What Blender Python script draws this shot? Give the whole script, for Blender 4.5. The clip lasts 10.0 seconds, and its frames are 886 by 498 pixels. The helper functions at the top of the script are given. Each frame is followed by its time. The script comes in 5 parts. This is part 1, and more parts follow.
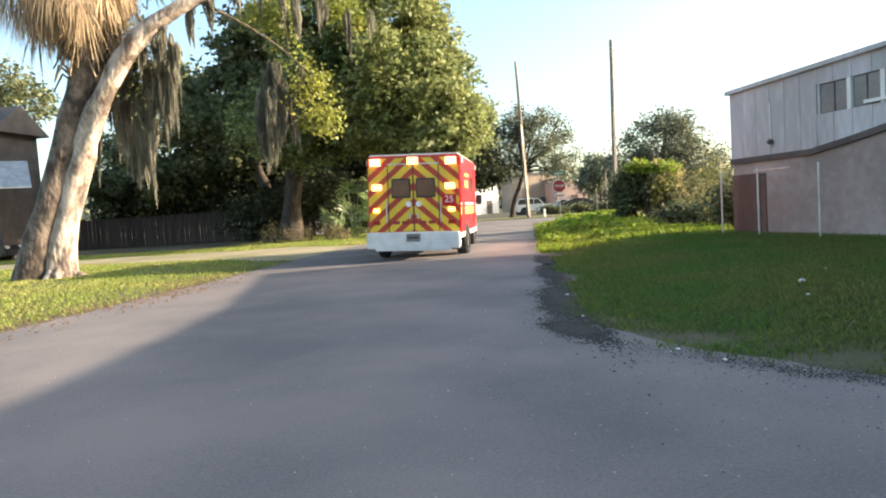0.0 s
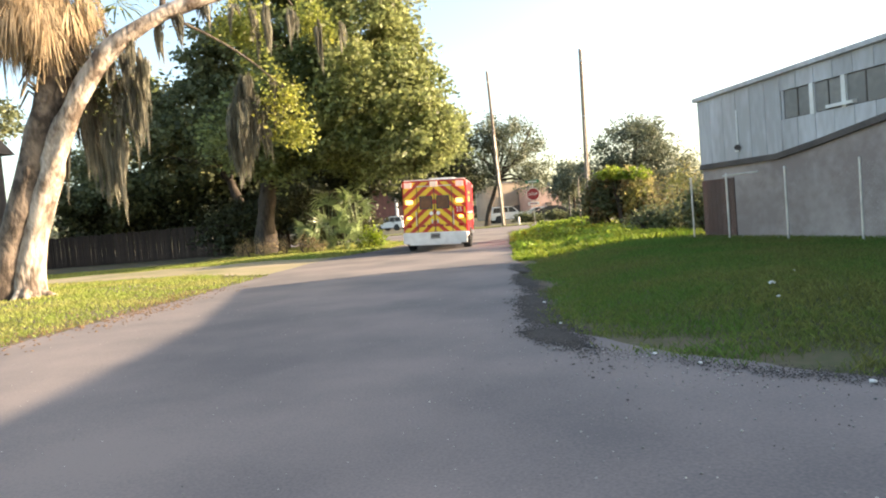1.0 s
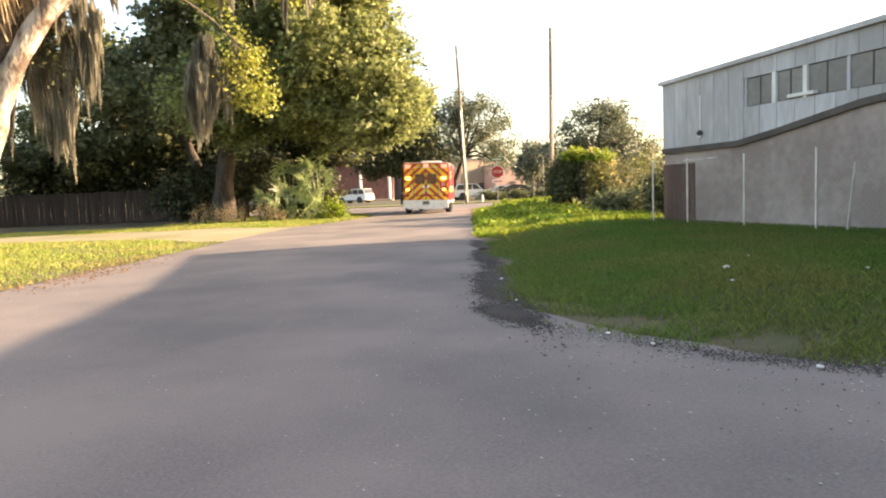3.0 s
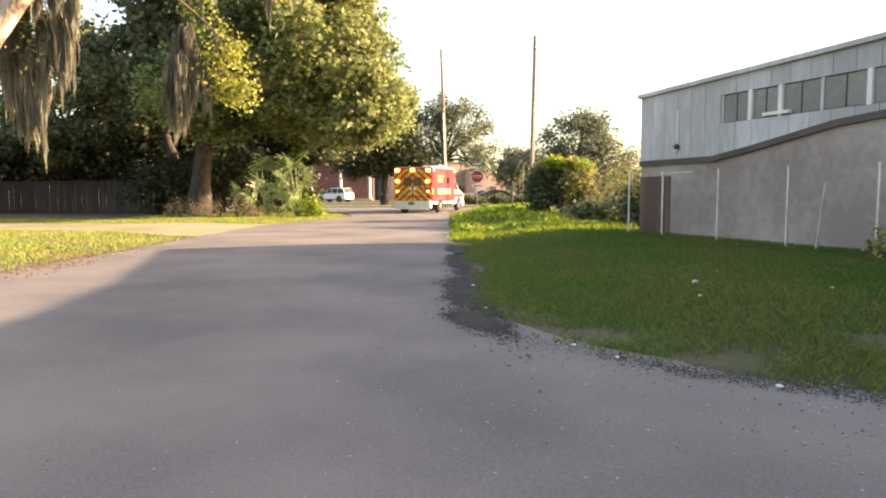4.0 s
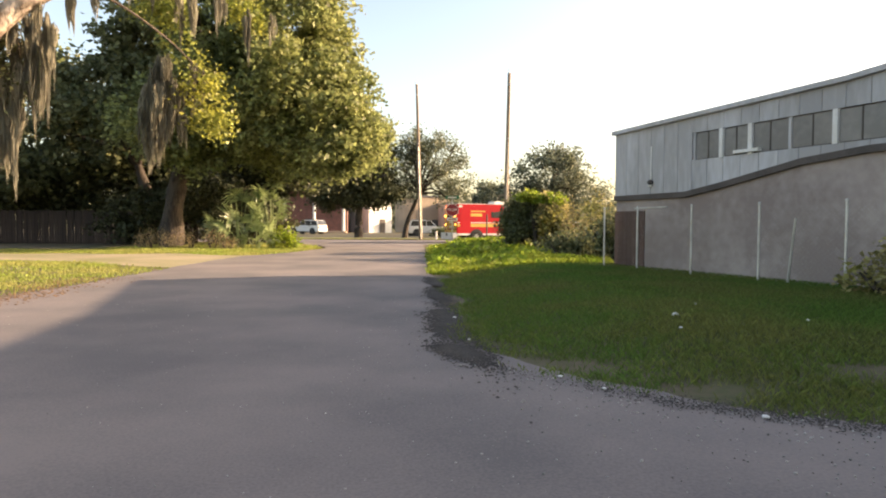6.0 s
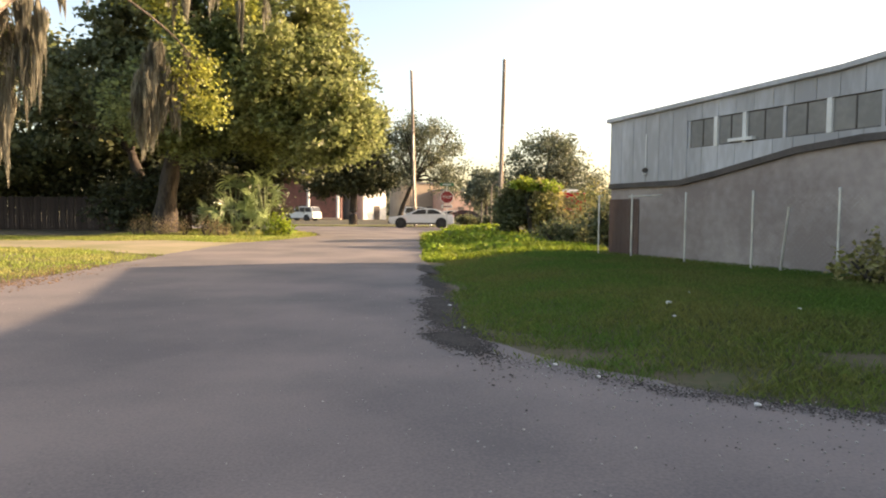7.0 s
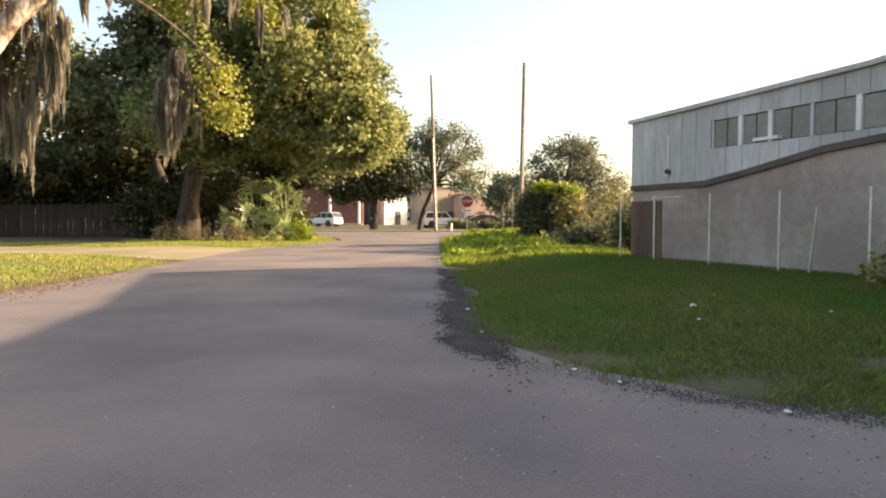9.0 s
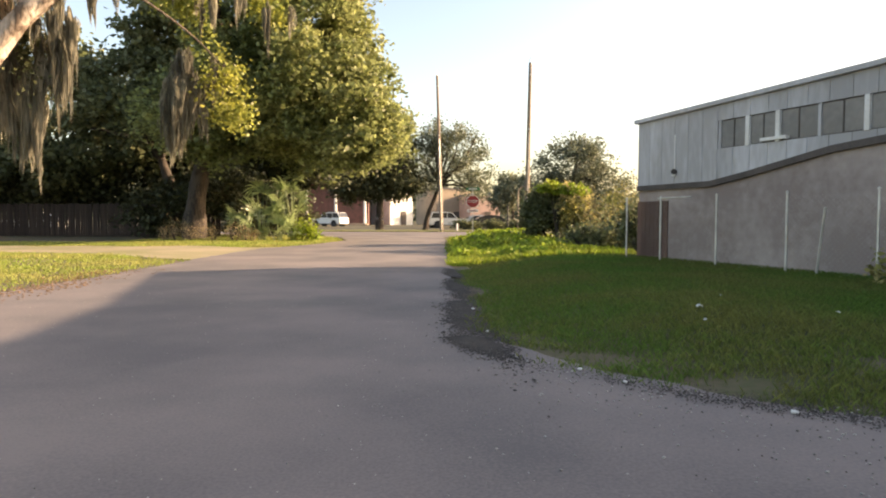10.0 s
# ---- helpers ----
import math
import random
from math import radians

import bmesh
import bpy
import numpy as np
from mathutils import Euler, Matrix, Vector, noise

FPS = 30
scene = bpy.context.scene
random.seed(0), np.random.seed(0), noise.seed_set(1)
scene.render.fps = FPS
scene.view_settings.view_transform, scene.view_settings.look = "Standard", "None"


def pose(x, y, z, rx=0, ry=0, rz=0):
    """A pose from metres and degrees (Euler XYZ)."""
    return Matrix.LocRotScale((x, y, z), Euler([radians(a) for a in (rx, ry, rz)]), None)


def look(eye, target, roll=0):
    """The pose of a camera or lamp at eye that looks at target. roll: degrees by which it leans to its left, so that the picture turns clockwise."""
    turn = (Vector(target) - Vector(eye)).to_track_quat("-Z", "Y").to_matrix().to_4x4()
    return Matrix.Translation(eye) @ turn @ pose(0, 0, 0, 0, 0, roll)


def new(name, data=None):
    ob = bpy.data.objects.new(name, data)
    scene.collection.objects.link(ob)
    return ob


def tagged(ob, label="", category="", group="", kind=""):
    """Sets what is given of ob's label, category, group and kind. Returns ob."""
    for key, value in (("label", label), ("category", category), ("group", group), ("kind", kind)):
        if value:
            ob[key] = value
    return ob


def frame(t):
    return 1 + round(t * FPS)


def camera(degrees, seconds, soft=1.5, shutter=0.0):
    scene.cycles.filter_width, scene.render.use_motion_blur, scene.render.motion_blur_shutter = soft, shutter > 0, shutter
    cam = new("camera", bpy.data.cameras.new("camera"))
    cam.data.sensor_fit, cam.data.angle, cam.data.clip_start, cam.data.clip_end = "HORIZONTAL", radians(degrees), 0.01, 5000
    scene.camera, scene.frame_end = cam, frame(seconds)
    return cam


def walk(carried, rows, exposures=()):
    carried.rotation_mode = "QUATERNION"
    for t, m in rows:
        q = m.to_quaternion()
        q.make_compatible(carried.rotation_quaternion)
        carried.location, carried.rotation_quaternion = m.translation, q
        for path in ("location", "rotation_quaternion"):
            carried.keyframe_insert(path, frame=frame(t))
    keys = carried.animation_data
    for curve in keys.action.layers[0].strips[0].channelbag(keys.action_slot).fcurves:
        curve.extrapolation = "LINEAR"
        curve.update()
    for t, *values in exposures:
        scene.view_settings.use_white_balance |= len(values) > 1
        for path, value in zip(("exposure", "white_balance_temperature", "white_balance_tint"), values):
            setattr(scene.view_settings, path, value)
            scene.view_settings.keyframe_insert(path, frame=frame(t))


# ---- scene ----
cam = camera(68.0, 10.0, soft=2.0)
PATH = [
    (0, (-0.032, -0.249, 1.288), (-0.316, 1.727, 1.165), -3.7),
    (0.5, (-0.036, -0.265, 1.29), (-0.314, 1.712, 1.167), -3.3),
    (1, (-0.042, -0.276, 1.302), (-0.251, 1.711, 1.203), -4.9),
    (1.5, (-0.06, -0.187, 1.283), (-0.175, 1.805, 1.152), -5.0),
    (2, (-0.095, -0.229, 1.307), (-0.142, 1.763, 1.133), -4.6),
    (2.5, (-0.031, -0.208, 1.291), (-0.089, 1.782, 1.095), -4.4),
    (2.7, (-0.02, -0.168, 1.249), (-0.122, 1.821, 1.06), -3.0),
    (4, (0.082, -0.06, 1.277), (0.047, 1.933, 1.103), -0.2),
    (4.5, (0.008, -0.086, 1.268), (0.008, 1.908, 1.11), 0.5),
    (5, (-0.016, -0.084, 1.27), (-0.029, 1.913, 1.171), 0.3),
    (5.5, (-0.053, -0.074, 1.275), (-0.038, 1.923, 1.168), 1.0),
    (6, (-0.038, -0.077, 1.26), (0.01, 1.921, 1.187), 0.3),
    (6.2, (-0.058, -0.11, 1.283), (0.009, 1.887, 1.181), 0.1),
    (7.3, (-0.045, -0.071, 1.27), (0.011, 1.924, 1.148), 0.7),
    (7.5, (-0.017, -0.019, 1.259), (0.019, 1.975, 1.112), 0.7),
    (8, (0.016, 0.057, 1.232), (0.014, 2.053, 1.107), 0.9),
    (8.5, (-0.004, 0.039, 1.243), (0.038, 2.035, 1.133), 0.8),
    (9, (0.005, 0.034, 1.246), (0.005, 2.031, 1.148), -0.0),
    (9.5, (0.01, 0.037, 1.233), (0.027, 2.035, 1.143), -0.3),
    (10, (0.007, 0.041, 1.235), (-0.01, 2.038, 1.138), 0.1),
]
walk(cam, [(t, look(eye, target, roll)) for t, eye, target, roll in PATH],
     exposures=[(0, 1.62, 6400, 4), (0.5, 1.80, 6700, 6), (1.0, 1.82, 7000, 8), (2.5, 2.0, 7800, 13), (4.2, 1.96, 7900, 14), (5.0, 1.64, 7900, 15), (6.2, 1.52, 7900, 15), (7.5, 1.60, 7900, 15), (8.0, 1.72, 7900, 15), (9.0, 1.57, 7900, 15), (10, 1.51, 7900, 15)])


# ---- world, sun, exposure ----
SUN_WAY = Vector((10.9, 1.9, 3.55)).normalized()
world = bpy.data.worlds.new("world")
scene.world = world
world.use_nodes = True
wn = world.node_tree.nodes
sky = wn.new("ShaderNodeTexSky")
sky.sky_type, sky.sun_disc = "NISHITA", False
sky.sun_elevation = math.asin(SUN_WAY.z)
sky.sun_rotation = math.atan2(SUN_WAY.x, SUN_WAY.y)
sky.air_density, sky.dust_density, sky.ozone_density = 1.0, 2.5, 1.0
wn["Background"].inputs[1].default_value = 0.15
world.node_tree.links.new(sky.outputs[0], wn["Background"].inputs[0])
sun = new("sun", bpy.data.lights.new("sun", "SUN"))
sun.data.energy, sun.data.angle, sun.data.color = 5.0, radians(0.6), (1.0, 0.77, 0.57)
sun.matrix_world = look(SUN_WAY * 60, (0, 0, 0))


# ---- materials ----
def mat(name, a, b=None, rough=0.8, metal=0.0, scale=4.0, fine=60.0, bump=0.15, island=0.0, thing=0.0, leaf=0.0, coat=0.0, spec=0.5, streak=(1, 1, 1)):
    """Two colours mixed by coarse and fine noise; island/thing: random change of value by mesh island or object."""
    m = bpy.data.materials.new(name)
    m.use_nodes = True
    nt = m.node_tree
    p = nt.nodes["Principled BSDF"]
    b = b or tuple(c * 0.7 for c in a)
    tc = nt.nodes.new("ShaderNodeTexCoord")
    mp = nt.nodes.new("ShaderNodeMapping")
    mp.inputs["Scale"].default_value = streak
    nt.links.new(tc.outputs["Object"], mp.inputs[0])
    n1, n2 = nt.nodes.new("ShaderNodeTexNoise"), nt.nodes.new("ShaderNodeTexNoise")
    for n, s, d in ((n1, scale, 4), (n2, fine, 2)):
        n.inputs["Scale"].default_value, n.inputs["Detail"].default_value = s, d
        nt.links.new(mp.outputs[0], n.inputs["Vector"])
    add = nt.nodes.new("ShaderNodeMath")
    add.operation = "MULTIPLY_ADD"
    add.inputs[1].default_value = 0.4
    nt.links.new(n2.outputs["Fac"], add.inputs[0])
    nt.links.new(n1.outputs["Fac"], add.inputs[2])
    mr = nt.nodes.new("ShaderNodeMapRange")
    mr.inputs[1].default_value, mr.inputs[2].default_value = 0.57, 0.84
    nt.links.new(add.outputs[0], mr.inputs[0])
    mix = nt.nodes.new("ShaderNodeMix")
    mix.data_type = "RGBA"
    mix.inputs[6].default_value, mix.inputs[7].default_value = (*a, 1), (*b, 1)
    nt.links.new(mr.outputs[0], mix.inputs[0])
    out = mix.outputs[2]
    if island or thing:
        src = nt.nodes.new("ShaderNodeNewGeometry" if island else "ShaderNodeObjectInfo")
        hs = nt.nodes.new("ShaderNodeHueSaturation")
        r2 = nt.nodes.new("ShaderNodeMapRange")
        k = island or thing
        r2.inputs[3].default_value, r2.inputs[4].default_value = 1 - k, 1 + k
        nt.links.new(src.outputs["Random Per Island" if island else "Random"], r2.inputs[0])
        nt.links.new(r2.outputs[0], hs.inputs["Value"])
        nt.links.new(out, hs.inputs["Color"])
        out = hs.outputs[0]
    nt.links.new(out, p.inputs["Base Color"])
    p.inputs["Roughness"].default_value, p.inputs["Metallic"].default_value = rough, metal
    p.inputs["Specular IOR Level"].default_value = spec
    p.inputs["Coat Weight"].default_value = coat
    if bump:
        bp = nt.nodes.new("ShaderNodeBump")
        bp.inputs["Strength"].default_value, bp.inputs["Distance"].default_value = min(bump, 1.0), 0.08 if bump > 0.85 else 0.02
        nt.links.new(add.outputs[0], bp.inputs["Height"])
        nt.links.new(bp.outputs[0], p.inputs["Normal"])
    if leaf:
        tr = nt.nodes.new("ShaderNodeBsdfTranslucent")
        nt.links.new(out, tr.inputs[0])
        ms = nt.nodes.new("ShaderNodeMixShader")
        ms.inputs[0].default_value = leaf
        nt.links.new(p.outputs[0], ms.inputs[1])
        nt.links.new(tr.outputs[0], ms.inputs[2])
        nt.links.new(ms.outputs[0], nt.nodes["Material Output"].inputs[0])
    return m


def glow(name, colour, strength):
    m = bpy.data.materials.new(name)
    m.use_nodes = True
    p = m.node_tree.nodes["Principled BSDF"]
    p.inputs["Base Color"].default_value = (*colour, 1)
    p.inputs["Emission Color"].default_value = (*colour, 1)
    p.inputs["Emission Strength"].default_value = strength
    return m


M = {
    "asphalt": mat("asphalt", (0.20, 0.172, 0.162), (0.112, 0.103, 0.104), 0.92, scale=0.42, fine=55, bump=0.12),
    "gravel": mat("gravel", (0.20, 0.19, 0.18), (0.10, 0.095, 0.09), 0.95, scale=0.9, fine=30, bump=0.6),
    "soil": mat("soil", (0.115, 0.088, 0.055), (0.06, 0.065, 0.022), 0.95, scale=0.5, fine=12, bump=0.5),
    "verge_soil": mat("verge_soil", (0.11, 0.13, 0.04), (0.17, 0.15, 0.07), 0.95, scale=0.6, fine=12, bump=0.4),
    "sand": mat("sand", (0.31, 0.26, 0.17), (0.20, 0.19, 0.085), 0.95, scale=0.4, fine=20, bump=0.4),
    "dark_soil": mat("dark_soil", (0.034, 0.029, 0.025), (0.058, 0.05, 0.043), 0.95, scale=2.5, fine=25, bump=0.4, island=0.3),
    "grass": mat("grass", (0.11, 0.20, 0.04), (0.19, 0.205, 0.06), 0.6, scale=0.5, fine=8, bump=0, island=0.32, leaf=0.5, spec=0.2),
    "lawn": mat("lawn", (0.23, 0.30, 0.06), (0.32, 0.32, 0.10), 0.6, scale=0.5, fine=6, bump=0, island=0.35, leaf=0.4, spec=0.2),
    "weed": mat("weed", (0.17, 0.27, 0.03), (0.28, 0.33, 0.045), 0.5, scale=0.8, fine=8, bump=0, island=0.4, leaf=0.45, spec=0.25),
    "dry_weed": mat("dry_weed", (0.34, 0.26, 0.16), (0.20, 0.18, 0.07), 0.8, scale=2, fine=8, bump=0, island=0.4, leaf=0.3),
    "oak_leaf": mat("oak_leaf", (0.185, 0.225, 0.088), (0.275, 0.302, 0.118), 0.5, scale=0.35, fine=3, bump=0, island=0.55, leaf=0.5, spec=0.35),
    # yellow from sunlight on the boughs, held in the leaf colour
    "sunlit_leaf": mat("sunlit_leaf", (0.34, 0.34, 0.07), (0.22, 0.26, 0.06), 0.45, scale=0.6, fine=4, bump=0, island=0.4, leaf=0.45),
    # darker than oak_leaf, so that shaded foliage has its shade in the colour
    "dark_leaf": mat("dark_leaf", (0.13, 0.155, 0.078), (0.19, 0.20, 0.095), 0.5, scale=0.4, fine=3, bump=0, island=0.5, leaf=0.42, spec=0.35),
    # a darker copy of dark_leaf, with the deep shade put into the colour
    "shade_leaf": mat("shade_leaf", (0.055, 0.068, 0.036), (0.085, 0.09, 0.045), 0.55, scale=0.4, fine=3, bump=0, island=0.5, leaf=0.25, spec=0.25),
    # greyer green for distant crowns, with the haze mixed into the colour
    "hazy_leaf": mat("hazy_leaf", (0.17, 0.19, 0.125), (0.13, 0.15, 0.095), 0.55, scale=0.3, fine=2, bump=0, island=0.5, leaf=0.3),
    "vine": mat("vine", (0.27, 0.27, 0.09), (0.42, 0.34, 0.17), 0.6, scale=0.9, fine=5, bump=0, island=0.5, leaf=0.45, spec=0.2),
    "palm_leaf": mat("palm_leaf", (0.26, 0.33, 0.15), (0.16, 0.22, 0.09), 0.3, scale=1.5, fine=8, bump=0, island=0.3, leaf=0.35, spec=0.7),
    "dead_frond": mat("dead_frond", (0.43, 0.34, 0.23), (0.27, 0.20, 0.125), 0.8, scale=1.5, fine=8, bump=0, island=0.4, leaf=0.3, spec=0.2),
    "moss": mat("moss", (0.27, 0.26, 0.205), (0.17, 0.16, 0.125), 0.95, scale=1.2, fine=9, bump=0, island=0.3, leaf=0.4, spec=0.1),
    "palm_bark": mat("palm_bark", (0.19, 0.15, 0.12), (0.05, 0.038, 0.03), 0.95, scale=3, fine=11, bump=1.0, streak=(1, 1, 0.6)),
    "bark": mat("bark", (0.075, 0.06, 0.048), (0.032, 0.025, 0.02), 0.95, scale=4, fine=16, bump=1.0, streak=(1, 1, 0.3)),
    "pale_bark": mat("pale_bark", (0.50, 0.43, 0.37), (0.12, 0.09, 0.07), 0.9, scale=2.6, fine=11, bump=1.0, streak=(1, 1, 0.45)),
    "pole_wood": mat("pole_wood", (0.30, 0.25, 0.20), (0.18, 0.15, 0.12), 0.9, scale=2, fine=30, bump=0.3, streak=(1, 1, 0.1)),
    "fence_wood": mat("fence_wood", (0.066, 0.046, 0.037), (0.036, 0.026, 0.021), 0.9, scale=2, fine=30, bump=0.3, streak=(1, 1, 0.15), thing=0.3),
    "siding": mat("siding", (0.55, 0.55, 0.57), (0.38, 0.37, 0.37), 0.7, scale=0.5, fine=9, bump=0.1, streak=(1, 1, 0.25), thing=0.10),
    "mauve_wall": mat("mauve_wall", (0.39, 0.33, 0.305), (0.26, 0.21, 0.195), 0.9, scale=0.5, fine=6, bump=0.12),
    "board_brown": mat("board_brown", (0.15, 0.085, 0.065), (0.09, 0.055, 0.045), 0.9, scale=1.2, fine=24, bump=0.3, streak=(1, 1, 0.2), thing=0.2),
    # the red-brown reflection is put into the tinted pane colour
    "reflection_tint_glass": mat("reflection_tint_glass", (0.16, 0.07, 0.04), (0.11, 0.05, 0.03), 0.12, scale=3, fine=9, bump=0),
    "dark_trim": mat("dark_trim", (0.07, 0.06, 0.055), (0.11, 0.09, 0.08), 0.8, scale=1.5, fine=20, bump=0.2),
    "roof_felt": mat("roof_felt", (0.20, 0.20, 0.21), (0.13, 0.13, 0.13), 0.9, scale=0.8, fine=14, bump=0.3),
    "galvanised": mat("galvanised", (0.62, 0.61, 0.58), (0.45, 0.44, 0.42), 0.45, 0.7, scale=3, fine=40, bump=0.05),
    "white_paint": mat("white_paint", (0.80, 0.79, 0.76), (0.68, 0.66, 0.62), 0.5, scale=1.2, fine=20, bump=0.05),
    "brick": mat("brick", (0.16, 0.078, 0.07), (0.11, 0.058, 0.053), 0.9, scale=1.5, fine=12, bump=0.3),
    "tan_wall": mat("tan_wall", (0.42, 0.33, 0.24), (0.35, 0.27, 0.20), 0.9, scale=0.6, fine=12, bump=0.1),
    "pink_wall": mat("pink_wall", (0.48, 0.33, 0.28), (0.40, 0.28, 0.24), 0.9, scale=0.6, fine=12, bump=0.1),
    "dusty_glass": mat("dusty_glass", (0.16, 0.155, 0.15), (0.22, 0.21, 0.20), 0.3, scale=1, fine=8, bump=0),
    "window_glass": mat("window_glass", (0.03, 0.035, 0.04), (0.05, 0.05, 0.055), 0.08, scale=1, fine=5, bump=0),
    "ambulance_red": mat("ambulance_red", (0.52, 0.012, 0.022), (0.45, 0.010, 0.02), 0.5, scale=1, fine=10, bump=0, coat=0.08, spec=0.25),
    "stripe_red": mat("stripe_red", (0.45, 0.045, 0.02), (0.38, 0.035, 0.015), 0.35, scale=3, fine=20, bump=0),
    "stripe_yellow": mat("stripe_yellow", (0.78, 0.52, 0.03), (0.66, 0.44, 0.03), 0.35, scale=3, fine=20, bump=0),
    "gold": mat("gold", (0.70, 0.45, 0.10), (0.62, 0.40, 0.08), 0.6, scale=3, fine=20, bump=0),
    "bumper_steel": mat("bumper_steel", (0.72, 0.72, 0.72), (0.6, 0.6, 0.6), 0.35, 0.3, scale=4, fine=40, bump=0.02),
    "car_white": mat("car_white", (0.78, 0.78, 0.77), (0.72, 0.72, 0.70), 0.2, scale=1, fine=8, bump=0, coat=0.8),
    "car_silver": mat("car_silver", (0.52, 0.54, 0.56), (0.46, 0.48, 0.5), 0.3, 0.5, scale=1, fine=8, bump=0, coat=0.8),
    "car_dark": mat("car_dark", (0.025, 0.026, 0.03), (0.035, 0.035, 0.04), 0.2, scale=1, fine=8, bump=0, coat=0.8),
    "tyre": mat("tyre", (0.02, 0.02, 0.02), (0.03, 0.03, 0.03), 0.9, scale=6, fine=40, bump=0.2),
    "rim": mat("rim", (0.55, 0.55, 0.56), (0.4, 0.4, 0.4), 0.3, 0.9, scale=6, fine=40, bump=0),
    "black": mat("black", (0.02, 0.02, 0.02), (0.035, 0.035, 0.035), 0.6, scale=5, fine=30, bump=0.05),
    "sign_red": mat("sign_red", (0.30, 0.02, 0.022), (0.24, 0.02, 0.022), 0.5, scale=2, fine=15, bump=0),
    "sign_green": mat("sign_green", (0.01, 0.16, 0.07), (0.012, 0.13, 0.06), 0.4, scale=2, fine=15, bump=0),
    "stone": mat("stone", (0.42, 0.40, 0.37), (0.25, 0.24, 0.22), 0.9, scale=20, fine=90, bump=0.3, island=0.4),
    "litter": mat("litter", (0.75, 0.74, 0.70), (0.6, 0.58, 0.55), 0.7, scale=15, fine=60, bump=0.1),
    "dead_leaf": mat("dead_leaf", (0.22, 0.13, 0.06), (0.14, 0.08, 0.04), 0.8, scale=5, fine=20, bump=0, island=0.5),
    "tail_red": mat("tail_red", (0.35, 0.01, 0.01), (0.3, 0.01, 0.01), 0.2, bump=0),
    "lamp_red": glow("lamp_red", (1.0, 0.22, 0.06), 6),
    "lamp_amber": glow("lamp_amber", (1.0, 0.40, 0.07), 3.5),
    "lamp_white": mat("lamp_white", (0.85, 0.78, 0.72), (0.8, 0.7, 0.65), 0.2, bump=0),
}


# ---- mesh helpers ----
def fast(name, verts, faces, material, parent=None):
    """One mesh object from arrays: verts (n, 3), faces (m, 3 or 4)."""
    verts, faces = np.asarray(verts, np.float32), np.asarray(faces, np.int32)
    me = bpy.data.meshes.new(name)
    k = faces.shape[1]
    me.vertices.add(len(verts))
    me.vertices.foreach_set("co", verts.ravel())
    me.loops.add(faces.size)
    me.loops.foreach_set("vertex_index", faces.ravel())
    me.polygons.add(len(faces))
    me.polygons.foreach_set("loop_start", np.arange(0, faces.size, k, dtype=np.int32))
    me.update(calc_edges=True)
    me.validate()
    me.materials.append(material)
    ob = new(name, me)
    ob.parent = parent
    return ob


def part(name, bm, material, parent=None, label="", smooth=False):
    me = bpy.data.meshes.new(name)
    bmesh.ops.recalc_face_normals(bm, faces=bm.faces)
    if smooth:
        for f in bm.faces:
            f.smooth = True
    bm.to_mesh(me)
    bm.free()
    me.materials.append(material)
    ob = new(name, me)
    ob.parent = parent
    return tagged(ob, label)


def box(size, at=(0, 0, 0), bevel=0.0, m=None, bm=None):
    bm = bm or bmesh.new()
    g = bmesh.ops.create_cube(bm, size=1.0, matrix=(m or Matrix()) @ Matrix.Translation(at) @ Matrix.Diagonal((*size, 1)))
    if bevel:
        edges = {e for v in g["verts"] for e in v.link_edges}
        bmesh.ops.bevel(bm, geom=list(edges), offset=bevel, segments=2, affect="EDGES")
    return bm


def rod(p, q, r1, r2=None, seg=10, bm=None):
    bm = bm or bmesh.new()
    p, q = Vector(p), Vector(q)
    m = Matrix.Translation((p + q) / 2) @ (q - p).to_track_quat("Z", "Y").to_matrix().to_4x4()
    bmesh.ops.create_cone(bm, cap_ends=True, segments=seg, radius1=r1, radius2=r1 if r2 is None else r2, depth=(q - p).length, matrix=m)
    return bm


def prism(outline, depth, place, bevel=0.0, bm=None):
    """A flat outline (u, v) pushed by depth; place(u, v, w) gives the point."""
    bm = bm or bmesh.new()
    a = [bm.verts.new(place(u, v, 0)) for u, v in outline]
    b = [bm.verts.new(place(u, v, depth)) for u, v in outline]
    n = len(outline)
    fs = [bm.faces.new(a), bm.faces.new(b[::-1])]
    fs += [bm.faces.new((a[i], b[i], b[(i + 1) % n], a[(i + 1) % n])) for i in range(n)]
    if bevel:
        bmesh.ops.bevel(bm, geom=list({e for f in fs for e in f.edges}), offset=bevel, segments=2, affect="EDGES")
    return bm


def tube(points, radii, seg=9, wobble=0.0, rng=None, bm=None):
    """A tapered limb along points, with knobbly radius."""
    bm = bm or bmesh.new()
    rng = rng or random.Random(3)
    rings = []
    for i, (p, r) in enumerate(zip(points, radii)):
        p = Vector(p)
        d = (Vector(points[min(i + 1, len(points) - 1)]) - Vector(points[max(i - 1, 0)])).normalized()
        q = d.to_track_quat("Z", "Y").to_matrix()
        ring = []
        for k in range(seg):
            a = 2 * math.pi * k / seg
            rr = r * (1 + wobble * (noise.noise((p.x * 1.3 + 3 * math.cos(a), p.y + 3 * math.sin(a), p.z * 1.1)) + rng.uniform(-0.15, 0.15)))
            ring.append(bm.verts.new(p + q @ Vector((rr * math.cos(a), rr * math.sin(a), 0))))
        rings.append(ring)
    for a, b in zip(rings, rings[1:]):
        for k in range(seg):
            bm.faces.new((a[k], a[(k + 1) % seg], b[(k + 1) % seg], b[k]))
    bm.faces.new(rings[0][::-1])
    bm.faces.new(rings[-1])
    return bm


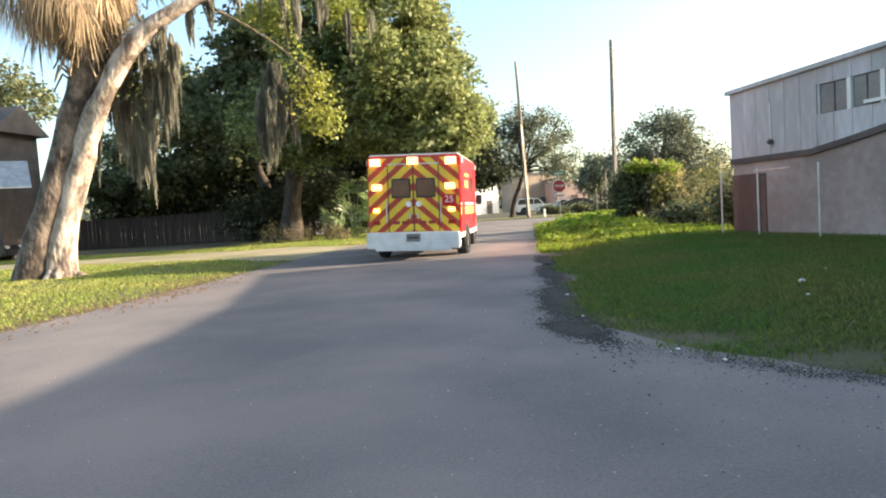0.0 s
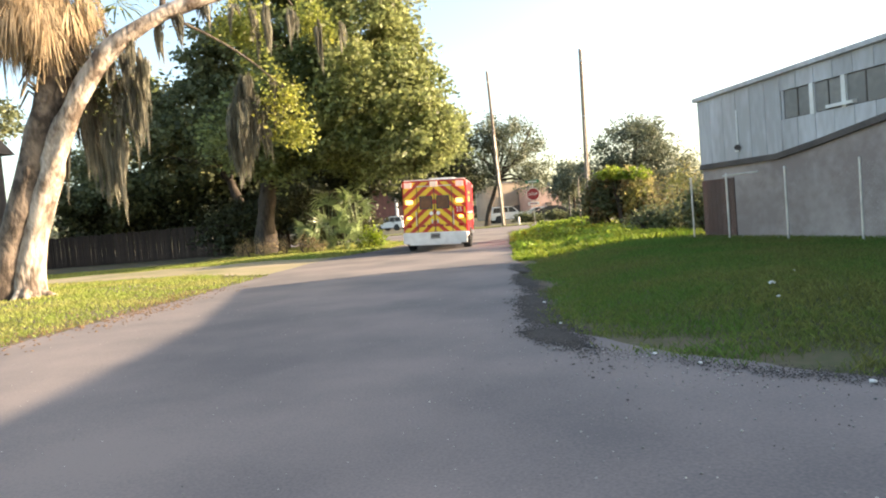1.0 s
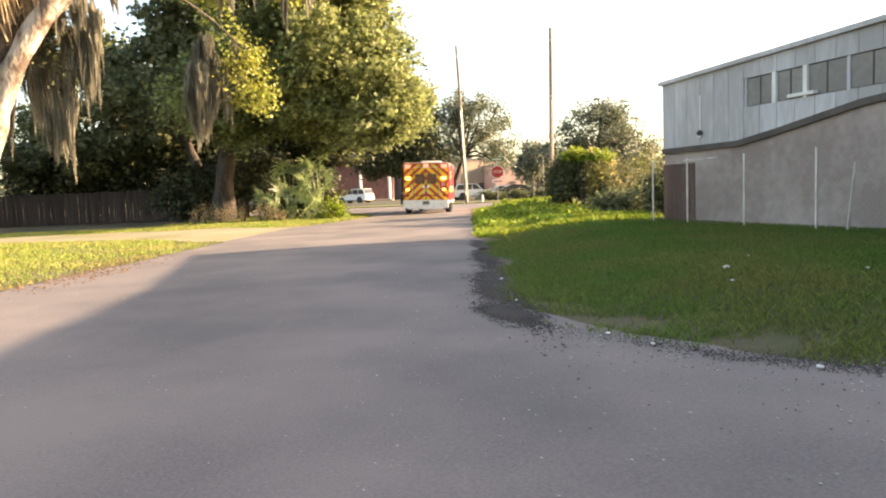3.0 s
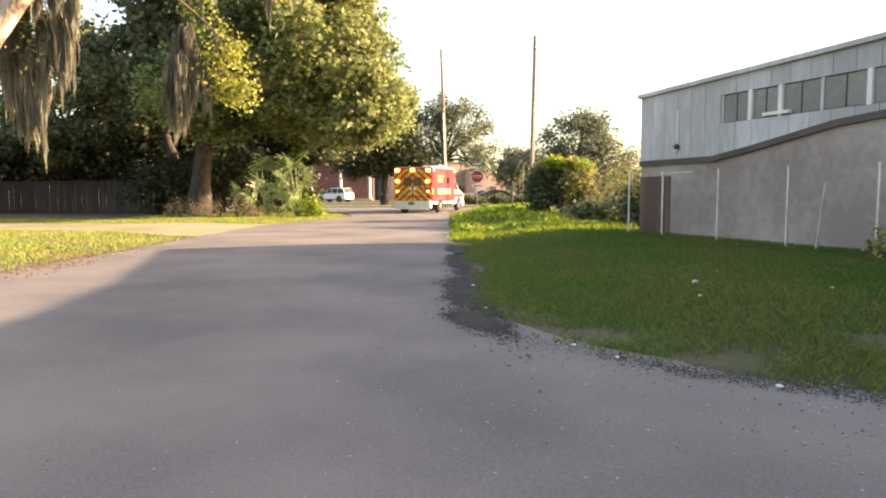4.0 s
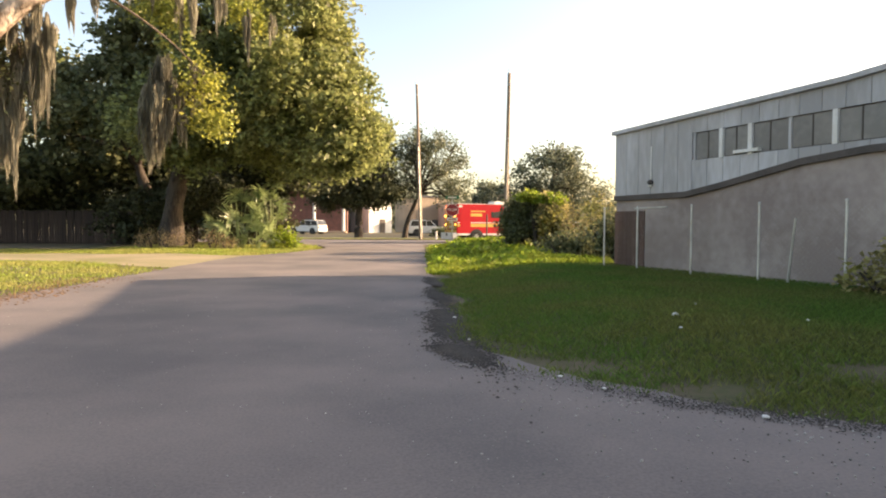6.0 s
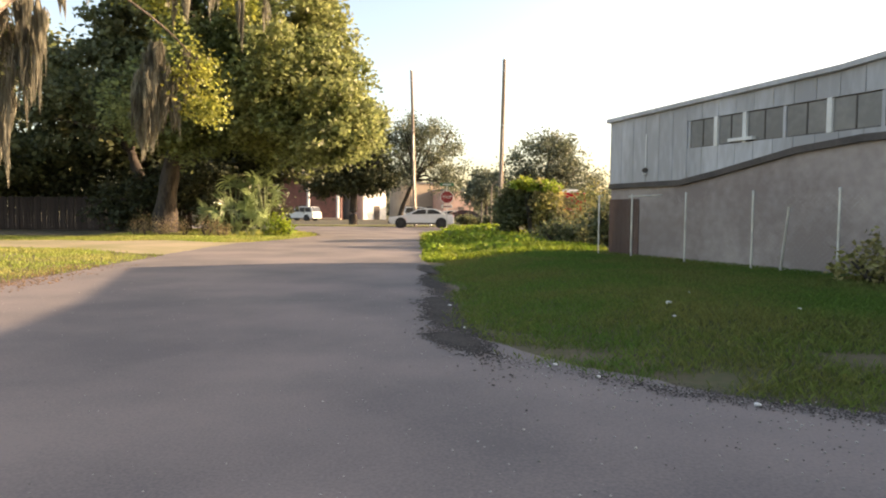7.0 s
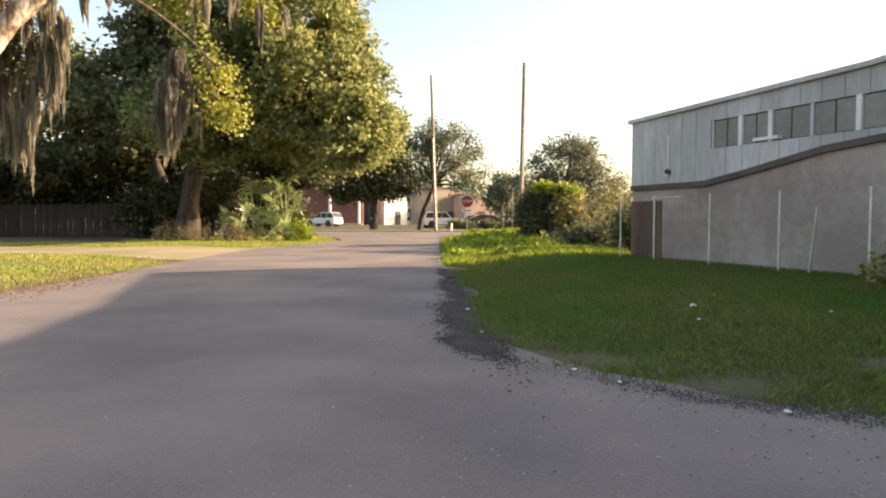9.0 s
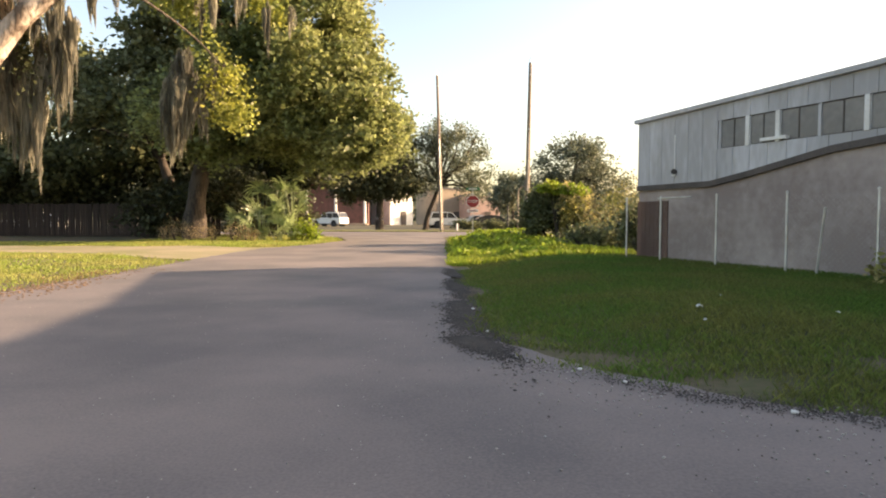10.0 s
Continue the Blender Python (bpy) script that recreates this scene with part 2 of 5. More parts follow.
def smooth_line(points, n):
    """Catmull-Rom through points, n steps each."""
    pts = [Vector(p) for p in points]
    pts = [pts[0] * 2 - pts[1]] + pts + [pts[-1] * 2 - pts[-2]]
    out = []
    for i in range(1, len(pts) - 2):
        a, b, c, d = pts[i - 1:i + 3]
        for k in range(n):
            t = k / n
            out.append(0.5 * ((2 * b) + (c - a) * t + (2 * a - 5 * b + 4 * c - d) * t * t + (3 * b - a - 3 * c + d) * t ** 3))
    out.append(pts[-2])
    return out


def leaves(name, centres, n, spread, size, material, parent=None, seed=1, flat=0.6, long=1.6):
    """Many folded diamond leaves in gaussian sprays round each centre."""
    rs = np.random.RandomState(seed)
    c = np.repeat(np.asarray(centres, float), n, axis=0)
    p = c + rs.normal(0, 1, c.shape) * np.asarray(spread)
    k = len(p)
    u = rs.normal(0, 1, (k, 3))
    u[:, 2] *= flat
    u /= np.linalg.norm(u, axis=1)[:, None]
    w = rs.normal(0, 1, (k, 3))
    w -= u * (u * w).sum(1)[:, None]
    w /= np.linalg.norm(w, axis=1)[:, None]
    s = size * rs.uniform(0.6, 1.4, (k, 1))
    nrm = np.cross(u, w)
    v = np.stack([p - u * s * long / 2, p + w * s / 2 + nrm * s * 0.2, p + u * s * long / 2, p - w * s / 2 + nrm * s * 0.2], 1).reshape(-1, 3)
    return fast(name, v, np.arange(4 * k).reshape(-1, 4), material, parent)


def lobe_points(lobes, count, seed=1, shell=0.55, gap=0.12):
    """Clump centres in the outer shell of ellipsoid lobes, with uneven outline and gaps."""
    rs = np.random.RandomState(seed)
    vol = np.array([l[1][0] * l[1][1] + l[1][0] * l[1][2] for l in lobes], float)
    out = []
    for (c, r), f in zip(lobes, vol / vol.sum()):
        need, got = int(count * f), 0
        for _ in range(need * 6):
            if got >= need:
                break
            d = rs.normal(0, 1, 3)
            d /= np.linalg.norm(d)
            bump = noise.noise(Vector(d * 2.6) + Vector(c)) * 0.36
            p = np.array(c) + d * np.array(r) * (rs.uniform(shell, 1.0) + bump)
            if noise.noise(Vector(p) * 0.55) < -gap - 0.12:
                continue
            if p[2] > 0.02:
                out.append(p)
                got += 1
    return np.array(out)


def thing(name, at=(0, 0, 0), rz=0.0, **tags):
    ob = new(name)
    ob.matrix_basis = pose(*at, 0, 0, rz)
    ob.empty_display_size = 0.3
    return tagged(ob, **tags)


def text(name, words, size, m, material, parent, depth=0.004):
    cu = bpy.data.curves.new(name, "FONT")
    cu.body, cu.size, cu.extrude, cu.align_x, cu.align_y = words, size, depth / 2, "CENTER", "CENTER"
    me_src = new(name + "_source", cu)
    dg = bpy.context.evaluated_depsgraph_get()
    me = bpy.data.meshes.new_from_object(me_src.evaluated_get(dg))
    bpy.data.objects.remove(me_src)
    me.materials.clear()
    me.materials.append(material)
    ob = new(name, me)
    ob.parent, ob.matrix_basis = parent, m
    return ob


# ---- ground and roads ----
LAWN_X = (0.10, 0.26, 0.68, 1.59, 2.15, 2.8, 5.0, 9.0, 30.0)
LAWN_Y = (7.5, 6.3, 5.3, 4.4, 4.05, 3.7, 3.0, 2.4, 1.5)


def ramp(v):
    v = np.clip(v, 0, 1)
    return v * v * (3 - 2 * v)


def ground_z(x, y):
    """The verge beside the lane is a low bank; all else is flat."""
    x, y = np.asarray(x, float), np.asarray(y, float)
    low = np.interp(x, LAWN_X, LAWN_Y)
    bank = 0.26 * ramp((x - 0.15) / 3.0) * ramp((y - low) / 3.0) * (1 - ramp((y - 38) / 6)) * (1 - ramp((x - 30) / 10))
    left = 0.06 * ramp((-7.2 - x) / 2.5) * (1 - ramp((y - 40) / 4))
    return bank + left - 0.004


def ground_sheet():
    xs = np.concatenate([np.linspace(-3000, -60, 12), np.arange(-50, -12, 1.5), np.arange(-12, 12, 0.3), np.arange(12, 50, 1.5), np.linspace(60, 3000, 12)])
    ys = np.concatenate([np.linspace(-3000, -30, 12), np.arange(-20, 0, 1.5), np.arange(0, 12, 0.3), np.arange(12, 60, 0.8), np.linspace(70, 3000, 16)])
    gx, gy = np.meshgrid(xs, ys)
    v = np.stack([gx, gy, ground_z(gx, gy)], -1).reshape(-1, 3)
    n = len(xs)
    i = np.arange((len(ys) - 1) * n).reshape(-1, n)[:, :-1].ravel()
    ob = fast("ground", v, np.stack([i, i + 1, i + n + 1, i + n], 1), M["soil"])
    tagged(ob, "sandy soil with thin patchy grass beside the lane", "ground", kind="structure")


def strip(name, left, right, z, material, label, category, seed, rag=0.12, cols=24, drape=False):
    """A paved sheet between two lines of (x, y), with ragged edges; draped: z metres over the ground."""
    rs = random.Random(seed)
    rows = []
    for (ax, ay), (bx, by) in zip(left, right):
        row = []
        for k in range(cols + 1):
            f = k / cols
            if k == 0:
                f -= rs.uniform(0, rag) / 7
            if k == cols:
                f += rs.uniform(0, rag) / 7
            x, y = ax + (bx - ax) * f, ay + (by - ay) * f
            row.append((x, y, z + (float(ground_z(x, y)) if drape else 0.0) + 0.003 * noise.noise((x * 0.6, y * 0.35, seed))))
        rows.append(row)
    v = [p for r in rows for p in r]
    n = cols + 1
    f = [(j * n + k, j * n + k + 1, (j + 1) * n + k + 1, (j + 1) * n + k) for j in range(len(rows) - 1) for k in range(cols)]
    ob = fast(name, v, f, material)
    return tagged(ob, label, category, kind="structure")


def lines(pts, step):
    """Points every step metres along y through (x, y) pairs."""
    ys = np.arange(pts[0][1], pts[-1][1] + 1e-6, step)
    return [(float(np.interp(y, [p[1] for p in pts], [p[0] for p in pts])) + 0.12 * noise.noise((y * 0.5, pts[0][0], 0)), float(y)) for y in ys]


ground_sheet()
strip("lane", lines([(-6.0, -20), (-7.1, 3), (-7.0, 14), (-7.3, 22), (-7.0, 25.5), (-5.9, 29), (-5.2, 34.5), (-6.4, 39), (-9.0, 42.5), (-13.0, 45.6)], 0.2),
      lines([(30, -20), (30, 1.5), (9.4, 2.4), (5.4, 3.0), (3.2, 3.7), (2.5, 4.05), (2.0, 4.4), (1.05, 5.3), (0.55, 6.3), (0.25, 7.5), (0.05, 14), (-0.2, 30), (-0.3, 40), (2.0, 45.6)], 0.2), 0.022, M["asphalt"],
      "worn grey asphalt lane with gravelly apron, half in shade", "road", 3, cols=44)
strip("cross_street", [(float(x), 53.2) for x in range(-120, 121, 2)], [(float(x), 45.0) for x in range(-120, 121, 2)], 0.040, M["asphalt"],
      "sunlit asphalt cross street at the end of the lane", "road", 8, cols=8)
SAND_X = [-40.0 + 0.5 * i for i in range(68)]


def sand_near(x):
    return 21.5 + 0.3 * np.sin(x) - 2.6 * ramp((np.asarray(x) + 15.5) / 8.5)


def sand_far(x):
    return 24.4 + 0.3 * np.sin(np.asarray(x) * 1.7) + 0.05 * (np.asarray(x) + 40)


strip("sand_track", [(x, float(sand_far(x))) for x in SAND_X], [(x, float(sand_near(x))) for x in SAND_X], 0.024, M["sand"],
      "pale sandy driveway track across the lawn", "driveway", 11, cols=10, drape=True)
strip("far_kerb_verge", [(float(x), 58.5) for x in range(-60, 61, 2)], [(float(x), 53.3) for x in range(-60, 61, 2)], 0.10, M["verge_soil"],
      "grassy verge beyond the cross street", "verge", 15, cols=6)


def flat_lumps(name, x, y, size, z, material, label, category, seed, rise=0.12):
    """Low ragged six-sided crumbs lying at (x, y)."""
    rs = np.random.RandomState(seed)
    k = len(x)
    s = np.asarray(size, float).reshape(-1, 1)
    a = rs.uniform(0, 6.28, (k, 1)) + np.arange(6)[None] * math.pi / 3
    r = s * rs.uniform(0.5, 1.3, (k, 6))
    ring = np.stack([x[:, None] + r * np.cos(a), y[:, None] + 1.4 * r * np.sin(a), np.full((k, 6), z) + rs.uniform(0, 0.004, (k, 1))], -1)
    top = np.stack([x, y, z + 0.008 + rise * s[:, 0]], -1)[:, None]
    v = np.concatenate([ring, top], 1).reshape(-1, 3)
    f = np.array([[i, (i + 1) % 6, 6] for i in range(6)])
    ff = (f[None] + 7 * np.arange(k)[:, None, None]).reshape(-1, 3)
    tagged(fast(name, v, ff, material), label, category, kind="stuff")


def dirt_edge():
    """Dark soil and rotted leaves, thick at the lane edge and thinning out over the asphalt."""
    rs = np.random.RandomState(5)
    n = 16000
    y = 6.5 + 9.0 * rs.uniform(0, 1, n) ** 1.4
    y = np.where(rs.uniform(0, 1, n) < 0.25, 6.6 - rs.exponential(0.28, n), y)
    mid = np.interp(y, [5.2, 6.3, 7.5, 14], [0.56, 0.34, 0.24, 0.10])
    wide = np.interp(y, [5.7, 6.4, 8.5, 16], [0.10, 0.13, 0.11, 0.07])
    x = mid + rs.normal(0, 1, n) * wide - rs.exponential(0.02, n) * (y < 9)
    patch = np.sin(y * 2.3 + 2 * np.sin(x * 3)) + 0.6 * np.sin(y * 5.1 + x * 7)
    keep = patch + rs.normal(0, 0.5, n) > np.where(y < 9.5, -1.0, -0.2)
    x, y = x[keep], y[keep]
    flat_lumps("dirt_edge", x, y, rs.uniform(0.004, 0.017, len(x)) * (0.6 + y / 12), 0.027, M["dark_soil"], "dark dirt and leaf litter along the lane edge", "dirt", 5)
    k = 4200
    ex = 0.45 + 4.6 * rs.uniform(0, 1, k)
    ey = np.interp(ex, LAWN_X, LAWN_Y) + rs.normal(0.14, 0.12, k)
    ok = np.sin(ex * 3.1 + 2 * np.sin(ex * 1.3)) + rs.normal(0, 0.6, k) > -0.3
    flat_lumps("lawn_edge_dirt", ex[ok], ey[ok], rs.uniform(0.003, 0.010, int(ok.sum())), 0.028, M["dark_soil"], "dark crumbly soil along the lawn edge", "dirt", 7)
    # fallen twigs and broken asphalt crumbs on the apron
    m = 350
    px, py = rs.uniform(0.3, 5.5, m), rs.uniform(2.9, 5.8, m)
    ok = (py < np.interp(px, LAWN_X, LAWN_Y) + 0.25) & (np.sin(px * 2.1 + 3 * np.sin(py * 1.3)) + rs.normal(0, 0.5, m) > 0.35)
    px, py = px[ok], py[ok]
    flat_lumps("apron_crumbs", px, py, rs.uniform(0.003, 0.007, len(px)), 0.027, M["dark_soil"], "dark crumbs of broken asphalt on the apron", "gravel", 6)


dirt_edge()


def blades(name, region, n, h, w, material, label, category, seed, lean=0.5):
    """Grass blades over a region function that returns a mask for (x, y)."""
    rs = np.random.RandomState(seed)
    x0, x1, y0, y1, keep = region
    x, y = rs.uniform(x0, x1, n * 3), y0 + (y1 - y0) * rs.uniform(0, 1, n * 3) ** 1.6
    ok = keep(x, y, rs)
    x, y = x[ok][:n], y[ok][:n]
    k = len(x)
    z = ground_z(x, y)
    hh = h * rs.uniform(0.5, 1.3, k)
    a = rs.uniform(0, 2 * math.pi, k)
    dx, dy = np.cos(a), np.sin(a)
    lx, ly = rs.normal(0, lean, k) * hh, rs.normal(0, lean, k) * hh
    ww = w * rs.uniform(0.7, 1.3, k) * (1 + y / 25)
    v = np.stack([np.stack([x - dx * ww, y - dy * ww, z], 1), np.stack([x + dx * ww, y + dy * ww, z], 1),
                  np.stack([x + lx * 0.4 + dx * ww * 0.7, y + ly * 0.4 + dy * ww * 0.7, z + hh * 0.6], 1), np.stack([x + lx, y + ly, z + hh], 1)], 1)
    ob = fast(name, v.reshape(-1, 3), np.arange(4 * k).reshape(-1, 4), material)
    tagged(ob, label, category, kind="stuff")


# past the warehouse shadow; brighter blades here paint in the sunlight
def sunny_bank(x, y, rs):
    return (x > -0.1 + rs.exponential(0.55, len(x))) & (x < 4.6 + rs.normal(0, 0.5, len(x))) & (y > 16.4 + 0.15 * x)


def right_lawn(x, y, rs):
    low = np.interp(x, LAWN_X, LAWN_Y)
    edge = np.interp(y, [6, 14, 40], [0.35, 0.25, -0.15]) + 0.25 * np.sin(y * 1.9) * np.sin(y * 0.7)
    bare = (y < low + 1.6) & (np.sin(x * 2.7 + 2 * np.sin(y * 2.1)) * np.sin(y * 3.3 + x) + rs.normal(0, 0.35, len(x)) > 0.25)
    return ~bare & (y > low + 0.1 + rs.exponential(0.5, len(x))) & (x > edge + rs.exponential(0.2, len(x))) & (x < 4.7 + 0.404 * (16.3 - y) + 8 * (y > 16))


def left_lawn(x, y, rs):
    edge = np.interp(y, [3, 14, 24], [-7.2, -7.1, -7.2])
    track = (y > sand_near(x) + rs.normal(0, 0.25, len(x))) & (y < sand_far(x) + rs.normal(0, 0.2, len(x)))
    patch = np.sin(x * 1.1 + 1.3 * np.sin(y * 0.8)) * np.sin(y * 0.9 + x * 0.4) + rs.normal(0, 0.5, len(x))
    return (x < edge - rs.exponential(0.5, len(x))) & ~track & (patch > -0.75)


def oak_verge(x, y, rs):
    edge = np.interp(y, [25.2, 29, 34.5, 39, 42.5], [-7.2, -6.1, -5.4, -6.6, -9.2])
    return (x < edge - rs.exponential(0.35, len(x))) & (y > sand_far(x) + rs.normal(0.1, 0.2, len(x)))


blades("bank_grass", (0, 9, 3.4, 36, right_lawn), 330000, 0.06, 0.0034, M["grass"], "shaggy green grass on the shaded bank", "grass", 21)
blades("bank_weeds", (-0.2, 5.0, 16.2, 38, sunny_bank), 26000, 0.15, 0.010, M["weed"], "bright weed-green blades that put extra sunlight on the bank grass", "grass", 24)
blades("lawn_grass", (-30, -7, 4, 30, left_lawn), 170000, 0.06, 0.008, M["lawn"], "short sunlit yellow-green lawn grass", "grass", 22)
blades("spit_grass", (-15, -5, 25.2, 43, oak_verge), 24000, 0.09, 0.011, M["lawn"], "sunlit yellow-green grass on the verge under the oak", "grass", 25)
blades("verge_grass", (-30, 30, 53.6, 58, lambda x, y, rs: x > -90), 16000, 0.12, 0.012, M["lawn"], "rough grass along the cross street", "grass", 23)


def scatter(name, n, region, size, material, label, category, seed, squash=0.6):
    """Small irregular lumps that lie on the ground."""
    rs = np.random.RandomState(seed)
    x0, x1, y0, y1, keep = region
    x, y = rs.uniform(x0, x1, n * 4), rs.uniform(y0, y1, n * 4)
    ok = keep(x, y, rs)
    x, y = x[ok][:n], y[ok][:n]
    k = len(x)
    base = np.array([[1, 0, 0], [0, 1, 0], [-1, 0, 0], [0, -1, 0], [0, 0, 1], [0, 0, -1]], float)
    s = size * rs.uniform(0.4, 1.0, (k, 1, 1)) ** 1.5
    v = base[None] * s * rs.uniform(0.6, 1.3, (k, 6, 1)) * np.array([1, 1, squash])
    v += np.stack([x, y, ground_z(x, y) + 0.03 + s[:, 0, 0] * 0.25], 1)[:, None]
    f = np.array([[0, 1, 4], [1, 2, 4], [2, 3, 4], [3, 0, 4], [1, 0, 5], [2, 1, 5], [3, 2, 5], [0, 3, 5]])
    ff = (f[None] + 6 * np.arange(k)[:, None, None]).reshape(-1, 3)
    tagged(fast(name, v.reshape(-1, 3), ff, material), label, category, kind="stuff")


scatter("gravel_stones", 1700, (0.1, 7, 1.2, 6.2, lambda x, y, rs: (y < np.interp(x, LAWN_X, LAWN_Y) + 0.3) & (y > np.interp(x, LAWN_X, LAWN_Y) - rs.exponential(1.0, len(x)))),
        0.013, M["stone"], "loose grey gravel stones at the lawn edge", "gravel", 31)
scatter("lane_grit", 1200, (-6.5, 0.6, 1.4, 12, lambda x, y, rs: rs.uniform(0, 1, len(x)) < 0.25 + 0.75 * (x > -0.8)), 0.009, M["stone"], "grit scattered over the asphalt", "gravel", 32)
scatter("leaf_litter", 2200, (-10, -6.2, 4.5, 15, lambda x, y, rs: np.abs(x + 7.2 + 0.4 * np.sin(y)) < rs.exponential(0.45, len(x))), 0.04, M["dead_leaf"], "brown fallen leaves along the lane edge", "leaves", 33, 0.2)


def litter_bits():
    rs = random.Random(8)
    for x, y, s in ((2.73, 7.14, 0.09), (2.15, 4.07, 0.06), (0.33, 8.6, 0.07), (1.3, 4.8, 0.05), (3.3, 8.0, 0.06), (0.42, 6.9, 0.05), (2.5, 6.4, 0.05), (1.05, 5.2, 0.05), (3.9, 6.6, 0.06)):
        bm = bmesh.new()
        bmesh.ops.create_icosphere(bm, subdivisions=2, radius=s * 0.4)
        for v in bm.verts:
            v.co *= 1 + 0.5 * noise.noise(v.co * 18 + Vector((x, y, 0)))
            v.co.z *= 0.5
        ob = part("crumpled_paper", bm, M["litter"])
        ob.matrix_basis = pose(x, y, float(ground_z(x, y)) + 0.04, 0, 0, rs.uniform(0, 360))
        tagged(ob, "scrap of crumpled white paper on the ground", "litter", group="paper scraps")


litter_bits()


# ---- the grey building beside the lane ----
WALL = Vector((0.3746, -0.9272, 0))   # along the facade, towards the viewer
OUT = Vector((-0.9272, -0.3746, 0))   # out of the facade, towards the lane
CORNER = Vector((4.7, 16.3, 0))


def facade(u, z, w):
    """A point u metres along the facade from its far corner, w metres out of it."""
    p = CORNER + WALL * u + OUT * w
    return (p.x, p.y, z)


def eave(u):
    """The roof line; its climb past u = 6 is unseen, added for the shadow edge."""
    u = min(u, 14.0)
    return 3.51 + 0.026 * u + 0.055 * max(0.0, u - 6.0)


def skirt(u):
    """The lower edge of the metal siding, level at first and then stepping up towards the yard."""
    return float(np.interp(u, (0, 2.4, 3.4, 5.2, 6.4), (1.98, 1.99, 2.14, 2.46, 2.56)))


def grey_building():
    b = thing("warehouse", (*CORNER.xy, 0), label="grey metal-sided flat-roofed warehouse with mauve block base", category="building")
    inv = Matrix.Translation(-CORNER)

    def piece(name, bm, material, label=""):
        bm.transform(inv)
        return part(name, bm, material, b, label)
    L = 27.0
    piece("base_wall", prism([(0, -0.3), (L, -0.3), (L, 3.0), (0, 2.4)], -3.5, facade), M["mauve_wall"], "mauve painted block wall")
    piece("upper_wall", prism([(0.02, 2.41), (L - 0.02, 3.01), (L - 0.02, eave(L)), (14.0, eave(14)), (6.0, eave(6)), (0.02, eave(0))], -3.46, facade), M["dark_trim"])
    piece("roof", prism([(-0.06, eave(0)), (6.0, eave(6)), (14.0, eave(14)), (L, eave(L)), (L, eave(L) + 0.09), (14.0, eave(14) + 0.09), (6.0, eave(6) + 0.09), (-0.06, eave(0) + 0.09)], -3.7, lambda u, z, w: facade(u, z, w + 0.14)), M["siding"], "thin grey metal roof edge")
    posts = (2.62, 3.36, 4.07, 4.93, 5.81, 6.7, 7.6, 8.5, 9.4)
    edges = [0.43 * k for k in range(7)] + [2.56]
    edges += [2.56 + 0.428 * k for k in range(1, 33)]
    for u, v in zip(edges, edges[1:]):
        v -= 0.01
        if 2.5 < u < 9.3:
            piece("siding_panel", prism([(u, skirt(u)), (v, skirt(v)), (v, 2.67), (u, 2.67)], 0.05, facade), M["siding"])
            piece("siding_panel", prism([(u, 3.25), (v, 3.25), (v, eave(v) - 0.004), (u, eave(u) - 0.004)], 0.05, facade), M["siding"])
        else:
            piece("siding_panel", prism([(u, skirt(u)), (v, skirt(v)), (v, eave(v) - 0.004), (u, eave(u) - 0.004)], 0.05, facade), M["siding"])
    for a, c in zip(posts, posts[1:]):
        wd = piece("window", prism([(a + 0.03, 2.69), (c - 0.03, 2.69), (c - 0.03, 3.23), (a + 0.03, 3.23)], 0.014, facade), M["dusty_glass"], "dusty dark window strip pane")
        mid = (a + c) / 2
        bm = prism([(mid - 0.012, 2.69), (mid + 0.012, 2.69), (mid + 0.012, 3.23), (mid - 0.012, 3.23)], 0.026, facade)
        bm.transform(inv)
        part("glazing_bar", bm, M["dark_trim"], wd)
    for i, a in enumerate(posts):
        pale = i in (1, 2, 4, 6)
        w = 0.045 if pale else 0.03
        piece("window_post", prism([(a - w, 2.66), (a + w, 2.66), (a + w, 3.25), (a - w, 3.25)], 0.07 if pale else 0.04, facade), M["white_paint"] if pale else M["siding"], "white window post" if pale else "")
    piece("window_sill", prism([(3.72, 2.70), (4.3, 2.70), (4.3, 2.76), (3.72, 2.76)], 0.12, facade), M["white_paint"], "short white window sill")
    us = [0, 1.2, 2.4, 2.9, 3.4, 4.3, 5.2, 5.8, 6.4, 14]
    piece("siding_trim", prism([(u, skirt(u) - 0.10) for u in us] + [(u, skirt(u) + 0.02) for u in us[::-1]], 0.09, facade), M["dark_trim"], "dark drip trim under the siding")
    piece("conduit", rod(facade(1.32, 3.1, 0.07), facade(1.32, 2.33, 0.07), 0.018, seg=8), M["white_paint"], "thin pale conduit down the siding")
    lamp = piece("wall_lamp", box((0.12, 0.12, 0.12), facade(1.33, 2.27, 0.10), 0.03), M["dark_trim"], "small bulkhead wall lamp")
    bm = rod(facade(1.33, 2.21, 0.11), facade(1.33, 2.17, 0.11), 0.05, 0.035, 12)
    bm.transform(inv)
    part("lamp_glass", bm, M["white_paint"], lamp)
    for u0 in (7.6,):
        piece("downpipe", rod(facade(u0, 3.5, 0.10), facade(u0, 2.7, 0.10), 0.045), M["white_paint"], "short white downpipe")
    # brown boards on the block base beside the corner
    for k in range(7):
        u0 = -0.02 + 0.155 * k
        piece("board", prism([(u0, 0.05), (u0 + 0.148, 0.05), (u0 + 0.148, 1.62), (u0, 1.62)], 0.03, facade), M["board_brown"])


